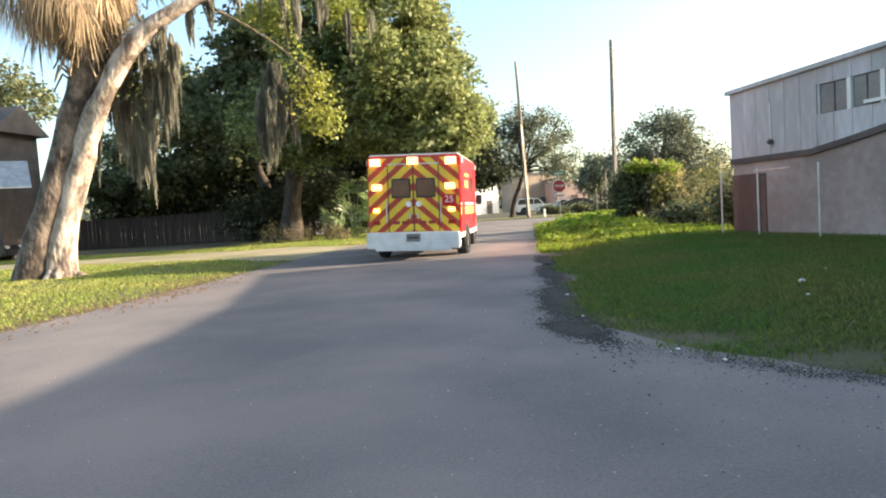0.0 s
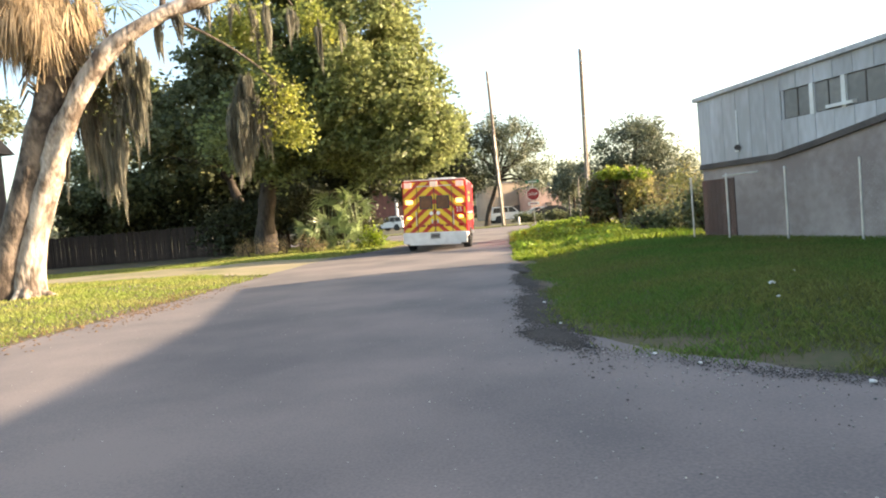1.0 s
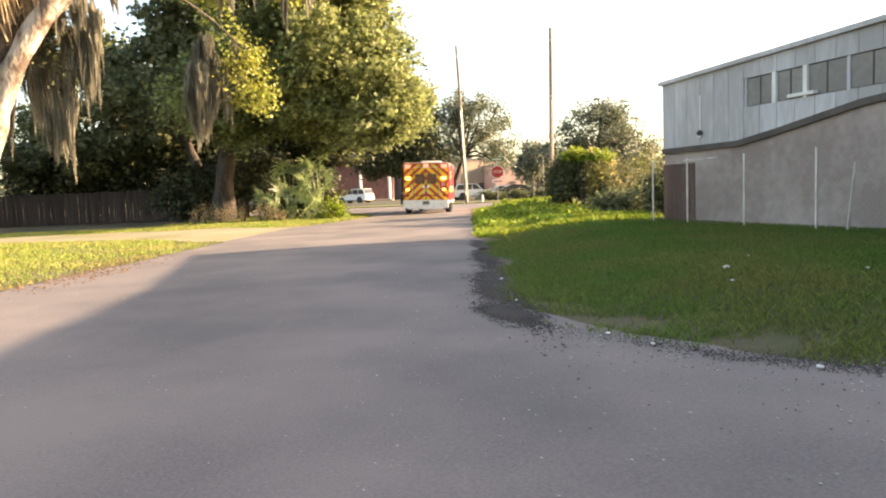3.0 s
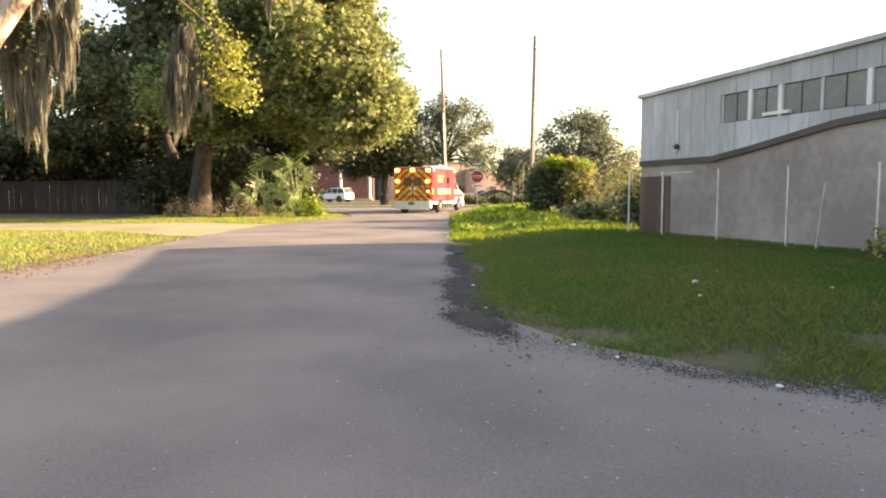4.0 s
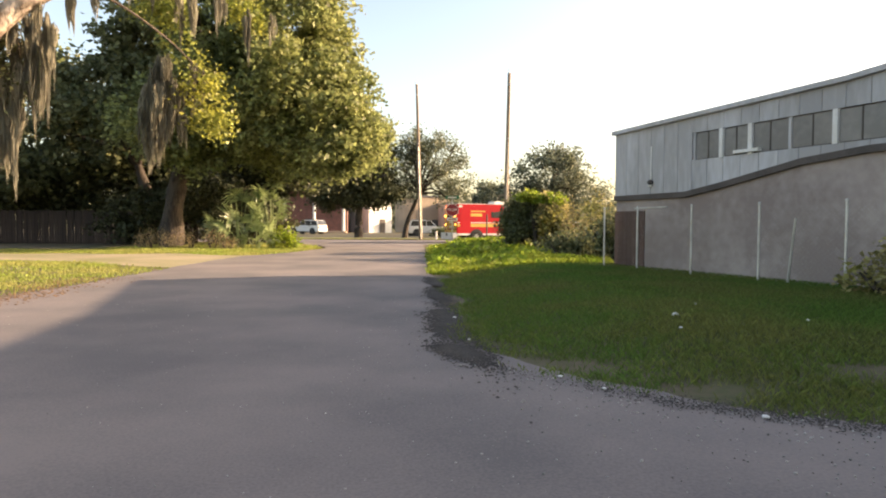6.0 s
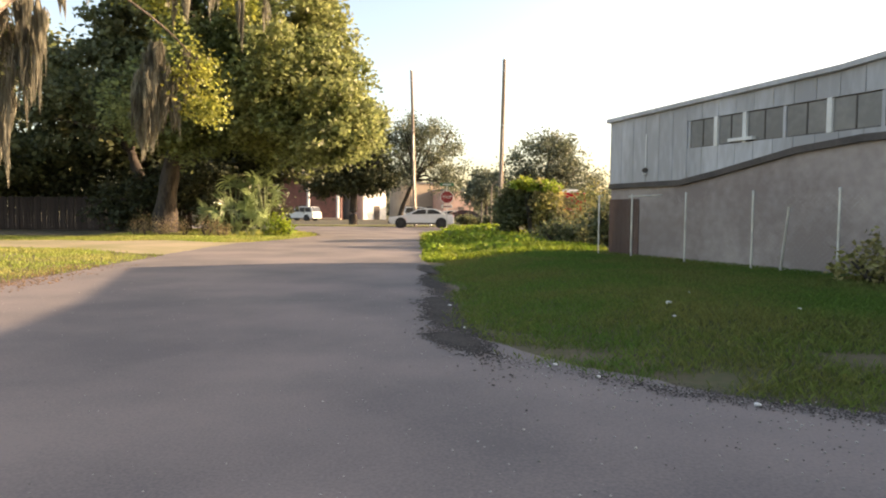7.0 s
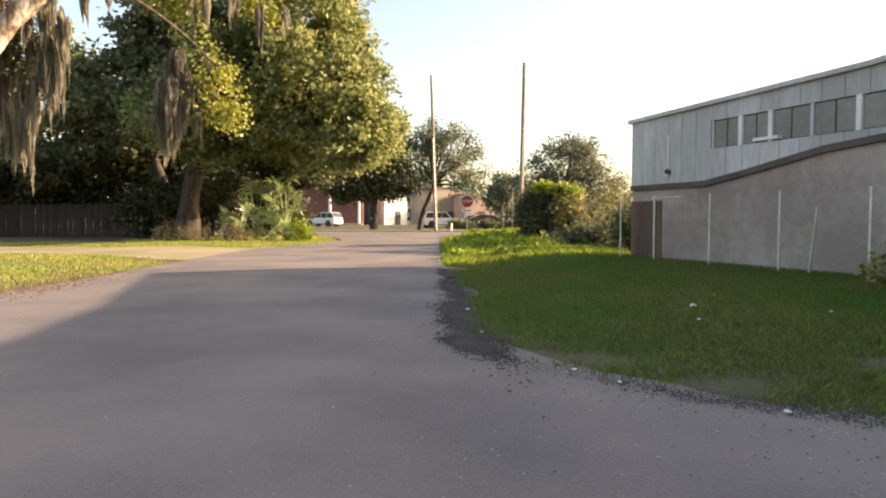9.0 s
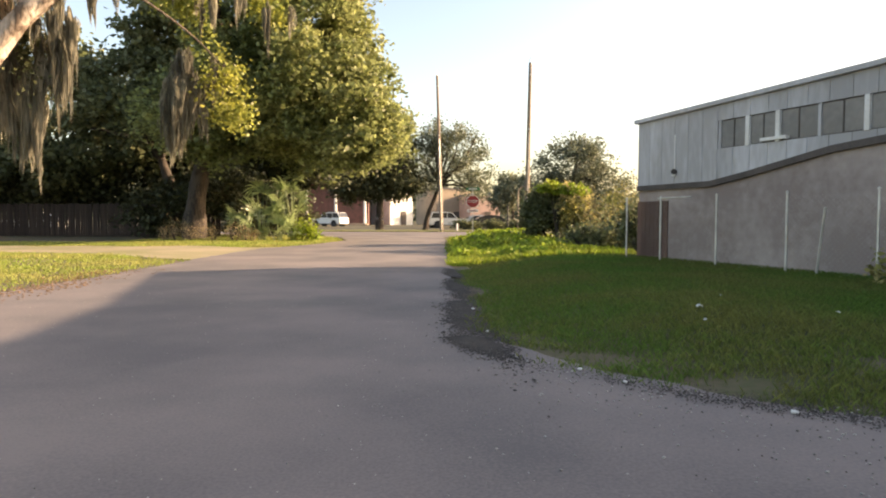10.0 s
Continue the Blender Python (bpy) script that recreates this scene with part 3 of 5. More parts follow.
def chain_link_fence():
    f = thing("chain_link_fence", (*CORNER.xy, 0), label="galvanised chain-link fence along the warehouse base", category="fence")
    inv = Matrix.Translation(-CORNER)
    us = (0.25, 1.45, 3.1, 4.75, 6.4, 8.0, 9.6)
    for i, u in enumerate(us):
        x, y, _ = facade(u, 0, 0.55)
        z = float(ground_z(x, y))
        bm = rod((x, y, z - 0.1), (x, y, z + 1.42), 0.022)
        bmesh.ops.create_uvsphere(bm, u_segments=8, v_segments=5, radius=0.03, matrix=Matrix.Translation((x, y, z + 1.43)))
        bm.transform(inv)
        part("post", bm, M["galvanised"], f)
    x, y, _ = facade(5.35, 0, 0.55)
    z = float(ground_z(x, y))
    tip = facade(5.55, z + 1.15, 0.62)
    part("leaning_post", rod(tuple(Vector((x, y, z - 0.1)) - CORNER), tuple(Vector(tip) - CORNER), 0.022), M["galvanised"], f, "bent leaning fence post")
    bm = bmesh.new()
    for a, b in ((1.35, 2.4),):
        rod(facade(a, 1.66, 0.55), facade(b, 1.67, 0.55), 0.02, seg=6, bm=bm)
    bm.transform(inv)
    part("top_rail", bm, M["galvanised"], f)
    v, fc = [], []
    for s in (1, -1):
        for k in range(-16, 96):
            u0, z0 = 0.1 + k * 0.1, 0.28
            u1, z1 = u0 + s * 1.34, 1.62
            lo, hi = (u0, u1) if u0 < u1 else (u1, u0)
            if lo < 0.1 or hi > 9.2:
                continue
            for w in (0.0007, -0.0007):
                v += [Vector(facade(u0 + w, z0, 0.552)), Vector(facade(u1 + w, z1, 0.552))]
            n = len(v)
            fc.append((n - 4, n - 3, n - 1, n - 2))
    ob = fast("wire_mesh", [tuple(p - CORNER) for p in v], fc, M["galvanised"], f)
    tagged(ob, "thin diamond wire mesh", kind="stuff")


grey_building()
chain_link_fence()


# ---- poles, signs, small posts ----
def utility_pole(x, y, top_x, h, r):
    p = thing("utility_pole", (x, y, 0), label="tall weathered wooden utility pole, slightly leaning", category="pole", group="utility poles")
    d = top_x - x
    pts = [(d * k / 8, 0, -0.3 + (h + 0.3) * k / 8) for k in range(9)]
    part("shaft", tube(pts, [r * (1 - 0.045 * k) for k in range(9)], 12, 0.06), M["pole_wood"], p, smooth=True)
    for z in (h * 0.93, h * 0.62):
        part("bracket", box((0.10, 0.36, 0.09), (d * z / h, -0.1, z), 0.01), M["galvanised"], p)
    part("insulator", rod((d, 0, h - 0.05), (d, 0, h + 0.28), 0.05, 0.03), M["galvanised"], p)
    part("ground_wire", rod((0.0, -r - 0.01, 0.1), (d * 0.6, -r * 0.85, h * 0.6), 0.02, seg=6), M["galvanised"], p)
    return p


utility_pole(-0.55, 53.9, -0.95, 12.7, 0.16)
utility_pole(4.95, 42.0, 5.14, 10.95, 0.165)


def stop_sign(x, y):
    s = thing("stop_sign", (x, y, 0), label="red octagonal stop sign with a green street blade on top", category="road sign")
    z, r = 2.13, 0.39
    oct8 = [(r * math.cos(radians(22.5 + 45 * k)), r * math.sin(radians(22.5 + 45 * k))) for k in range(8)]
    part("post", box((0.05, 0.05, 3.0), (0, 0.05, 1.45), 0.008), M["galvanised"], s)
    rim = part("border", prism(oct8, 0.012, lambda u, v, w: (u, w, z + v)), M["white_paint"], s, "white sign border")
    part("face", prism([(u * 0.93, v * 0.93) for u, v in oct8], 0.004, lambda u, v, w: (u, -0.004 + w, z + v)), M["sign_red"], rim, "red sign face")
    text("lettering", "STOP", 0.22, pose(0, -0.008, z, 90), M["white_paint"], rim)
    part("plate", box((0.62, 0.012, 0.17), (0, 0.0, 1.60), 0.004), M["white_paint"], s, "small white plate under the sign")
    part("plate_bar", box((0.46, 0.006, 0.06), (0, -0.010, 1.60)), M["sign_red"], s, "unreadable red bar of writing")
    blade = part("street_blade", box((0.78, 0.012, 0.16), (0, 0.05, 2.86), 0.004), M["sign_green"], s, "green street name blade")
    part("blade_bar", box((0.5, 0.005, 0.06), (0, 0.040, 2.86)), M["white_paint"], blade, "unreadable white bar of writing")


stop_sign(1.40, 38.0)


def marker_post(x, y, h, r, material, label, z0=0.0):
    ob = part("marker_post", rod((0, 0, -0.1), (0, 0, h), r, seg=10), material)
    bm = bmesh.new()
    bm.from_mesh(ob.data)
    bmesh.ops.bevel(bm, geom=[e for e in bm.edges if abs(e.verts[0].co.z - h) < 1e-4 and abs(e.verts[1].co.z - h) < 1e-4], offset=r * 0.3, segments=2, affect="EDGES")
    bm.to_mesh(ob.data)
    bm.free()
    ob.location = (x, y, z0)
    tagged(ob, label, "post")


marker_post(0.70, 53.8, 0.62, 0.09, M["white_paint"], "short white marker post in the verge", 0.1)
marker_post(3.45, 38.4, 1.9, 0.045, M["black"], "thin dark post beside the hedge")


def curved_pipe(x, y):
    """A pale lamp column whose top bends over."""
    ob = thing("street_lamp", (x, y, 0), label="pale curved-top street lamp column", category="street lamp")
    pts = smooth_line([(0, 0, 0), (0, 0, 2.6), (0.05, 0, 3.5), (0.35, 0, 3.9), (0.9, 0, 3.95)], 5)
    part("column", tube(pts, [0.07 - 0.002 * i for i in range(len(pts))], 10), M["pole_wood"], ob, smooth=True)
    part("lamp_head", box((0.5, 0.22, 0.12), (1.05, 0, 3.93), 0.04), M["dark_trim"], ob)


curved_pipe(6.1, 58.0)


# ---- plants ----
def tree(at, trunk, lobes, clumps, per, spread, leaf, material, label, seed, bark="bark", limbs=None, category="tree", trunk_r=0.4, gap=0.12):
    rng = random.Random(seed)
    t = thing("tree", (*at, 0), label=label, category=category)
    o = Vector((*at, 0))
    pts = smooth_line([(0, 0, -0.2)] + trunk, 5)
    n = len(pts)
    part("trunk", tube(pts, [trunk_r * (1.35 if i == 0 else 1.0 - 0.55 * i / n) for i in range(n)], 12, 0.25, rng), M[bark], t, smooth=True)
    start = Vector(trunk[-1])
    for c, r in (limbs or lobes):
        c = Vector(c)
        if (c - start).length > 7.5 or (material in ("dark_leaf", "shade_leaf") and (c - start).length > 4.5):
            continue
        for k in range(3):
            end = c + Vector((rng.uniform(-0.7, 0.7) * r[0], rng.uniform(-0.7, 0.7) * r[1], rng.uniform(-0.3, 0.7) * r[2]))
            mid = start.lerp(end, 0.5) + Vector((rng.uniform(-0.6, 0.6), rng.uniform(-0.6, 0.6), rng.uniform(-0.4, 0.8)))
            line = smooth_line([start, mid, end], 5)
            part("limb", tube(line, [trunk_r * 0.42 * (1 - 0.85 * i / len(line)) + 0.015 for i in range(len(line))], 7, 0.2, rng), M[bark], t, smooth=True)
    cs = lobe_points(lobes, clumps, seed, gap=gap)
    leaves("crown", cs, per, spread, leaf, M[material], t, seed)
    return t, cs


# the big live oak that overhangs the lane
OAK = (-13.2, 34.0)
big = [((5.2, -2.0, 10.2), (4.6, 4.2, 5.2)), ((8.2, -3.0, 5.9), (3.0, 2.8, 2.6)), ((9.4, -3.0, 5.4), (2.4, 2.2, 1.9)), ((6.6, -3.0, 8.0), (3.8, 3.5, 3.6)), ((3.2, -1.0, 12.0), (3.4, 3.6, 3.6)), ((1.6, -2.0, 6.2), (3.6, 3.2, 2.4)), ((5.6, -2.0, 14.2), (3.2, 3.2, 3.2)), ((6.0, -1.0, 5.6), (3.0, 2.4, 1.5)), ((6.6, 2.2, 5.0), (3.0, 1.8, 1.6)), ((9.4, 2.4, 5.9), (2.2, 1.8, 1.6)), ((2.6, -1.5, 5.6), (2.6, 2.0, 1.4))]
oak, oak_cs = tree(OAK, [(0.1, 0, 1.5), (0.4, -0.1, 3.4), (1.2, -0.3, 5.5)], big, 4800, 26, (0.27, 0.27, 0.17), 0.15, "oak_leaf",
                   "large live oak with dense sunlit green crown overhanging the lane", 4, trunk_r=0.62, gap=-0.03)
# lobes on the side away from the sun, shaded by a darker leaf colour
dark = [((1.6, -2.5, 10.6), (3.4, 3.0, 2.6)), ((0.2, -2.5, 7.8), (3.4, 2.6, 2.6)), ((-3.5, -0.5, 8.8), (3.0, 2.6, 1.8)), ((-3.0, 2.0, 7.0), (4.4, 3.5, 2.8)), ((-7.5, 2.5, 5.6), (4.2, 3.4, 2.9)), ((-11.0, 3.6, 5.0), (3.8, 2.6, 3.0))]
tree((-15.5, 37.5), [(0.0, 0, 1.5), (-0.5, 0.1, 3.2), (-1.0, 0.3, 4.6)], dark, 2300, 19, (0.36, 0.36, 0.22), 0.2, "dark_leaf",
     "oak standing behind the wooden fence, its shade put into darker leaves", 5, trunk_r=0.45, gap=-0.10)
# the gloom behind the fence comes from the low leaf colour
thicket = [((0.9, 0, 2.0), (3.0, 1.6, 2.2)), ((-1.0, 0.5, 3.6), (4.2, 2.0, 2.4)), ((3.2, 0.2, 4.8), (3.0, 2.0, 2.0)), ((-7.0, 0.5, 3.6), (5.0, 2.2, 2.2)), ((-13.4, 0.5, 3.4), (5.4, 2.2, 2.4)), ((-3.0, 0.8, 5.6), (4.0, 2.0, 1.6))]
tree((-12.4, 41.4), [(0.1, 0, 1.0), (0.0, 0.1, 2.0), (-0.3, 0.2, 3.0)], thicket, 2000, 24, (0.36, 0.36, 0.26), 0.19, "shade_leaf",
     "evergreen thicket behind the wooden fence, deep shade put into its leaf colour", 6, trunk_r=0.22, gap=0.3)

# sunlit boughs in front of the oak, the light put into a yellow leaf colour
bough = [((-7.5, 22.4, 5.7), (0.75, 0.8, 1.2)), ((-7.2, 22.4, 4.7), (0.7, 0.7, 0.65)), ((-7.9, 22.6, 7.3), (0.8, 0.8, 1.0)), ((-8.7, 22.6, 8.6), (1.5, 1.2, 0.7)), ((-6.4, 23.0, 8.6), (1.0, 1.0, 0.7))]


def strands(name, tips, seed, material, parent=None, width=0.016):
    """Hanging moss in tufts that swell and run to a point; rows of (x, y, top, bottom, spread, strands)."""
    rs = np.random.RandomState(seed)
    steps = ((0, 0.4, 0.5), (0.2, 1.0, 1.0), (0.45, 1.0, 0.9), (0.72, 0.6, 0.8), (1, 0.08, 0.15))
    vs, fs, n = [], [], 0
    for x, y, top, low, spread, count in tips:
        for tuft in range(max(3, count // 22)):
            a, r = rs.uniform(0, 2 * math.pi), spread * abs(rs.normal(0, 0.6))
            cx, cy = x + r * math.cos(a), y + r * math.sin(a)
            full = (top - low) * max(0.3, 1 - 0.55 * r / max(spread, 0.01))
            t0 = top - rs.uniform(0, 0.5 if spread > 0.24 else 0.08) * (top - low)
            ln = min(full * rs.uniform(0.35, 0.9), t0 - low)
            girth = rs.uniform(0.05, 0.13)
            sway = rs.normal(0, 0.05, 2)
            for _ in range(24):
                b, q = rs.uniform(0, 2 * math.pi), girth * rs.uniform(0.1, 1.2)
                z0, l2 = t0 + rs.uniform(-0.12, 0.08), ln * rs.uniform(0.5, 1.05)
                g2 = rs.uniform(0, math.pi)
                dx, dy, w = math.cos(g2), math.sin(g2), width * rs.uniform(0.5, 1.5)
                for k, (g, fat, ww) in enumerate(steps):
                    ox = cx + q * fat * math.cos(b) + sway[0] * g + rs.normal(0, 0.014)
                    oy = cy + q * fat * math.sin(b) + sway[1] * g + rs.normal(0, 0.014)
                    z = z0 - l2 * g
                    vs += [(ox - dx * w * ww, oy - dy * w * ww, z), (ox + dx * w * ww, oy + dy * w * ww, z)]
                    if k:
                        m = n + 2 * k
                        fs.append((m - 2, m - 1, m + 1, m))
                n += 10
    return fast(name, vs, fs, material, parent)


def moss_oak():
    """The leaning pale-barked oak beside the palm, with its mossy limbs."""
    at = Vector((-13.1, 16.2, 0))
    t = thing("leaning_oak", at[:], label="leaning pale-barked oak hung with grey spanish moss", category="tree")
    rng = random.Random(9)
    line = smooth_line([(0, 0, -0.15), (0.12, 0, 1.0), (0.6, 0, 2.4), (1.2, -0.1, 3.7), (1.9, -0.2, 4.8), (3.0, -0.2, 6.2), (4.5, 0.2, 7.2), (6.4, 1.0, 7.9)], 4)
    n = len(line)
    radii = [0.46, 0.38, 0.35, 0.34] + [0.33 - 0.24 * (i / n) ** 1.3 for i in range(n - 4)]
    part("trunk", tube(line, radii, 18, 0.42, rng), M["pale_bark"], t, smooth=True)
    bm = bmesh.new()
    for a in range(7):
        g = radians(50 * a + rng.uniform(-15, 15))
        ln = rng.uniform(0.6, 1.1)
        tube([(0, 0, 0.5), (0.35 * math.cos(g), 0.35 * math.sin(g), 0.16), (ln * math.cos(g), ln * math.sin(g), -0.06)], [0.2, 0.13, 0.04], 8, 0.3, rng, bm)
    part("root_flare", bm, M["pale_bark"], t, smooth=True)
    for pts, r in (([(1.9, -0.2, 4.8), (1.7, 0.4, 6.0), (2.2, 1.2, 7.6)], 0.13), ([(2.4, -0.2, 5.6), (2.6, 0.8, 6.6), (2.0, 1.4, 7.6)], 0.10),
                   ([(4.5, 0.2, 7.2), (5.0, 2.4, 7.0), (5.4, 4.6, 6.6), (5.6, 6.6, 6.0)], 0.05), ([(6.4, 1.0, 7.9), (6.6, 3.5, 8.6), (6.2, 6.0, 9.0)], 0.09),
                   ([(3.0, -0.2, 6.2), (2.0, 0.8, 6.4), (1.6, 1.2, 5.8)], 0.07), ([(4.5, 0.2, 7.2), (4.0, 1.5, 8.2), (4.4, 3.2, 9.0)], 0.10), ([(5.6, 6.0, 6.3), (4.6, 6.4, 5.0), (4.2, 6.6, 3.9)], 0.035)):
        ln = smooth_line(pts, 5)
        part("limb", tube(ln, [r * (1 - 0.75 * i / len(ln)) for i in range(len(ln))], 8, 0.25, rng), M["bark"], t, smooth=True)
    lobes = [((c[0] - at.x, c[1] - at.y, c[2]), r) for c, r in bough]
    leaves("crown", lobe_points(lobes, 240, 12, 0.3, -0.08), 16, (0.24, 0.24, 0.17), 0.10, M["sunlit_leaf"], t, 12)
    up = [((1.4, 1.2, 7.6), (1.5, 1.3, 1.2)), ((2.4, 1.6, 5.9), (0.7, 0.6, 0.6)), ((4.2, 2.0, 9.4), (2.6, 2.0, 1.2))]
    leaves("mossy_sprays", lobe_points([((1.9, 1.1, 5.9), (1.0, 0.6, 0.9)), ((2.5, 1.0, 5.0), (0.45, 0.45, 0.9)), ((1.2, 1.2, 4.9), (0.5, 0.4, 0.7))], 200, 15, 0.2), 14, (0.16, 0.16, 0.16), 0.07, M["dark_leaf"], t, 15)
    leaves("upper_crown", lobe_points(up, 260, 13, 0.3), 14, (0.22, 0.22, 0.18), 0.09, M["oak_leaf"], t, 13)
    hang = [(0.9, 1.0, 6.4, 3.9, 0.25, 100), (1.35, 1.2, 6.2, 3.2, 0.4, 260), (1.8, 0.9, 6.4, 2.6, 0.42, 420), (2.2, 0.9, 5.2, 1.9, 0.24, 280), (2.0, 1.1, 5.6, 2.4, 0.4, 260), (2.55, 0.9, 6.6, 3.3, 0.26, 170), (2.95, 0.0, 6.2, 4.4, 0.14, 90), (0.75, 1.1, 4.6, 1.9, 0.15, 60),
            (2.9, 0.9, 6.9, 3.4, 0.34, 420), (3.3, 0.9, 6.8, 3.8, 0.28, 300), (2.5, 0.9, 5.4, 1.95, 0.26, 420), (2.2, 1.0, 5.6, 2.6, 0.38, 420), (3.6, 0.1, 6.85, 4.9, 0.14, 120),
            (4.3, 5.8, 6.8, 4.2, 0.42, 900), (4.15, 5.8, 6.1, 3.6, 0.5, 1200), (4.0, 6.1, 5.9, 3.25, 0.60, 800), (3.75, 6.1, 5.4, 2.95, 0.34, 560), (4.0, 6.0, 5.4, 3.3, 0.4, 420), (4.8, 6.1, 5.0, 3.15, 0.20, 230), (4.35, 6.2, 6.2, 3.9, 0.6, 420), (5.2, 6.2, 6.8, 4.6, 0.4, 220),
            (4.2, 0.4, 7.2, 5.6, 0.12, 50), (4.8, 0.4, 7.4, 5.9, 0.16, 70), (5.4, 0.6, 7.7, 6.3, 0.14, 60), (3.5, 0.2, 6.8, 5.9, 0.10, 30),
            (6.2, 5.8, 8.8, 6.6, 0.22, 120), (5.6, 5.0, 8.8, 6.2, 0.18, 110), (6.9, 6.6, 8.6, 5.9, 0.13, 90), (5.0, 5.6, 9.2, 6.9, 0.25, 120), (4.4, 5.0, 9.0, 7.2, 0.2, 90), (7.5, 7.2, 8.6, 6.8, 0.16, 70)]
    strands("spanish_moss", hang, 14, M["moss"], t)


def frond_fan(bm, base, way, size, count, droop, rng, width=0.04, fan=210, twist=0.0):
    """A fan of narrow folded leaflets from one stalk end."""
    way = Vector(way).normalized()
    side = way.cross(Vector((0, 0, 1)))
    side = side.normalized() if side.length > 0.1 else Vector((1, 0, 0))
    side = Matrix.Rotation(radians(twist), 3, way) @ side
    up = side.cross(way)
    root = bm.verts.new(base)
    for k in range(count):
        a = radians(-fan / 2 + fan * k / (count - 1) + rng.uniform(-4, 4))
        d = (way * math.cos(a) + side * math.sin(a) + up * rng.uniform(-0.12, 0.2)).normalized()
        ln = size * rng.uniform(0.75, 1.1) * (1 - 0.25 * abs(math.sin(a)))
        p0 = Vector(base)
        p1 = p0 + d * ln * 0.6 - Vector((0, 0, droop * ln * 0.2))
        p2 = p0 + d * ln - Vector((0, 0, droop * ln * 0.75))
        s = d.cross(up).normalized() * width
        v = [bm.verts.new(p) for p in (p1 + s, p2, p1 - s)]
        bm.faces.new((root, *v))


def cabbage_palm():
    at = Vector((-13.85, 16.0, 0))
    t = thing("cabbage_palm", at[:], label="cabbage palm with rough trunk and skirt of dead brown fronds", category="palm tree")
    rng = random.Random(17)
    line = smooth_line([(0, 0, -0.15), (0.45, 0, 1.2), (1.15, 0.1, 3.0), (1.8, 0.1, 4.6), (2.3, 0.1, 6.0), (2.6, 0.1, 7.4)], 5)
    n = len(line)
    part("trunk", tube(line, [0.52 - 0.14 * min(i / 6, 1) - 0.02 * i / n for i in range(n)], 18, 0.24, rng), M["palm_bark"], t, smooth=True)
    bm = bmesh.new()
    for k in range(70):
        g = rng.uniform(0, 2 * math.pi)
        h = rng.uniform(5.3, 7.2)
        c = Vector((1.75 + (h - 4.6) * 0.36, 0.1, h))
        o = Vector((math.cos(g), math.sin(g), 0))
        tube([c + o * 0.25, c + o * 0.55 + Vector((0, 0, 0.25)), c + o * rng.uniform(0.6, 0.9) - Vector((0, 0, 0.2))], [0.05, 0.035, 0.02], 5, 0, rng, bm)
    tagged(part("boot_collar", bm, M["dead_frond"], t), kind="stuff")
    bm = bmesh.new()
    for k in range(330):
        g = rng.uniform(0, 2 * math.pi)
        h = rng.uniform(6.8, 8.4)
        o = Vector((math.cos(g), math.sin(g), 0))
        c = Vector((1.85, 0.1, h + 0.2)) + o * rng.uniform(0.4, 1.65)
        frond_fan(bm, c, o * 0.15 + Vector((0, 0, -1)), rng.uniform(0.7, 1.3), 11, 0.6, rng, 0.014, 55)
    tagged(part("dead_skirt", bm, M["dead_frond"], t, "hanging skirt of dry brown fronds"), kind="stuff")
    bm = bmesh.new()
    for k in range(34):
        g = rng.uniform(0, 2 * math.pi)
        o = Vector((math.cos(g), math.sin(g), rng.uniform(-0.2, 1.0)))
        c = Vector((2.65, 0.1, 8.2)) + o * rng.uniform(0.8, 1.6)
        frond_fan(bm, c, o, rng.uniform(0.9, 1.3), 15, 0.5, rng, 0.03)
    tagged(part("green_fronds", bm, M["palm_leaf"], t, "green fan fronds"), kind="stuff")


def palmetto(x, y, h, n, seed, spread=1.2):
    rng = random.Random(seed)
    t = thing("palmetto", (x, y, 0), label="green fan-leaved palmetto clump at the lane edge", category="palmetto", group="palmettos under the oak")
    for k in range(n):
        g = rng.uniform(0, 2 * math.pi)
        hh = h * rng.uniform(0.3, 0.95)
        o = Vector((math.cos(g), math.sin(g), 0))
        c = o * rng.uniform(0.3, spread) + Vector((0, 0, hh))
        bm = bmesh.new()
        tube([o * 0.1 + Vector((0, 0, -0.05)), c * 0.55 + Vector((0, 0, 0.25)), c], [0.025, 0.02, 0.014], 5, 0, rng, bm)
        frond_fan(bm, c, o + Vector((0, 0, rng.uniform(0.2, 1.8))), rng.uniform(0.75, 1.15), 17, rng.uniform(0.1, 0.6), rng, 0.05, 220, rng.uniform(-50, 50))
        part("frond", bm, M["palm_leaf"], t)


def shrub(name, x, y, lobes, clumps, per, spread, leaf, material, label, seed, category="bush", z=0.0):
    t = thing(name, (x, y, z), label=label, category=category)
    rng = random.Random(seed)
    bm = bmesh.new()
    for c, r in lobes:
        for k in range(3):
            a = rng.uniform(0, 6.3)
            tube([(c[0] * 0.6, c[1] * 0.6, -0.05), (c[0] * 0.9 + 0.2 * math.cos(a), c[1], c[2] * 0.6), (c[0] + r[0] * 0.5 * math.cos(a), c[1] + r[1] * 0.5 * math.sin(a), c[2] + 0.4 * r[2])], [0.05, 0.035, 0.012], 6, 0.2, rng, bm)
    tagged(part("stems", bm, M["bark"], t), kind="stuff")
    leaves("foliage", lobe_points(lobes, clumps, seed, 0.5), per, spread, leaf, M[material], t, seed)
    return t


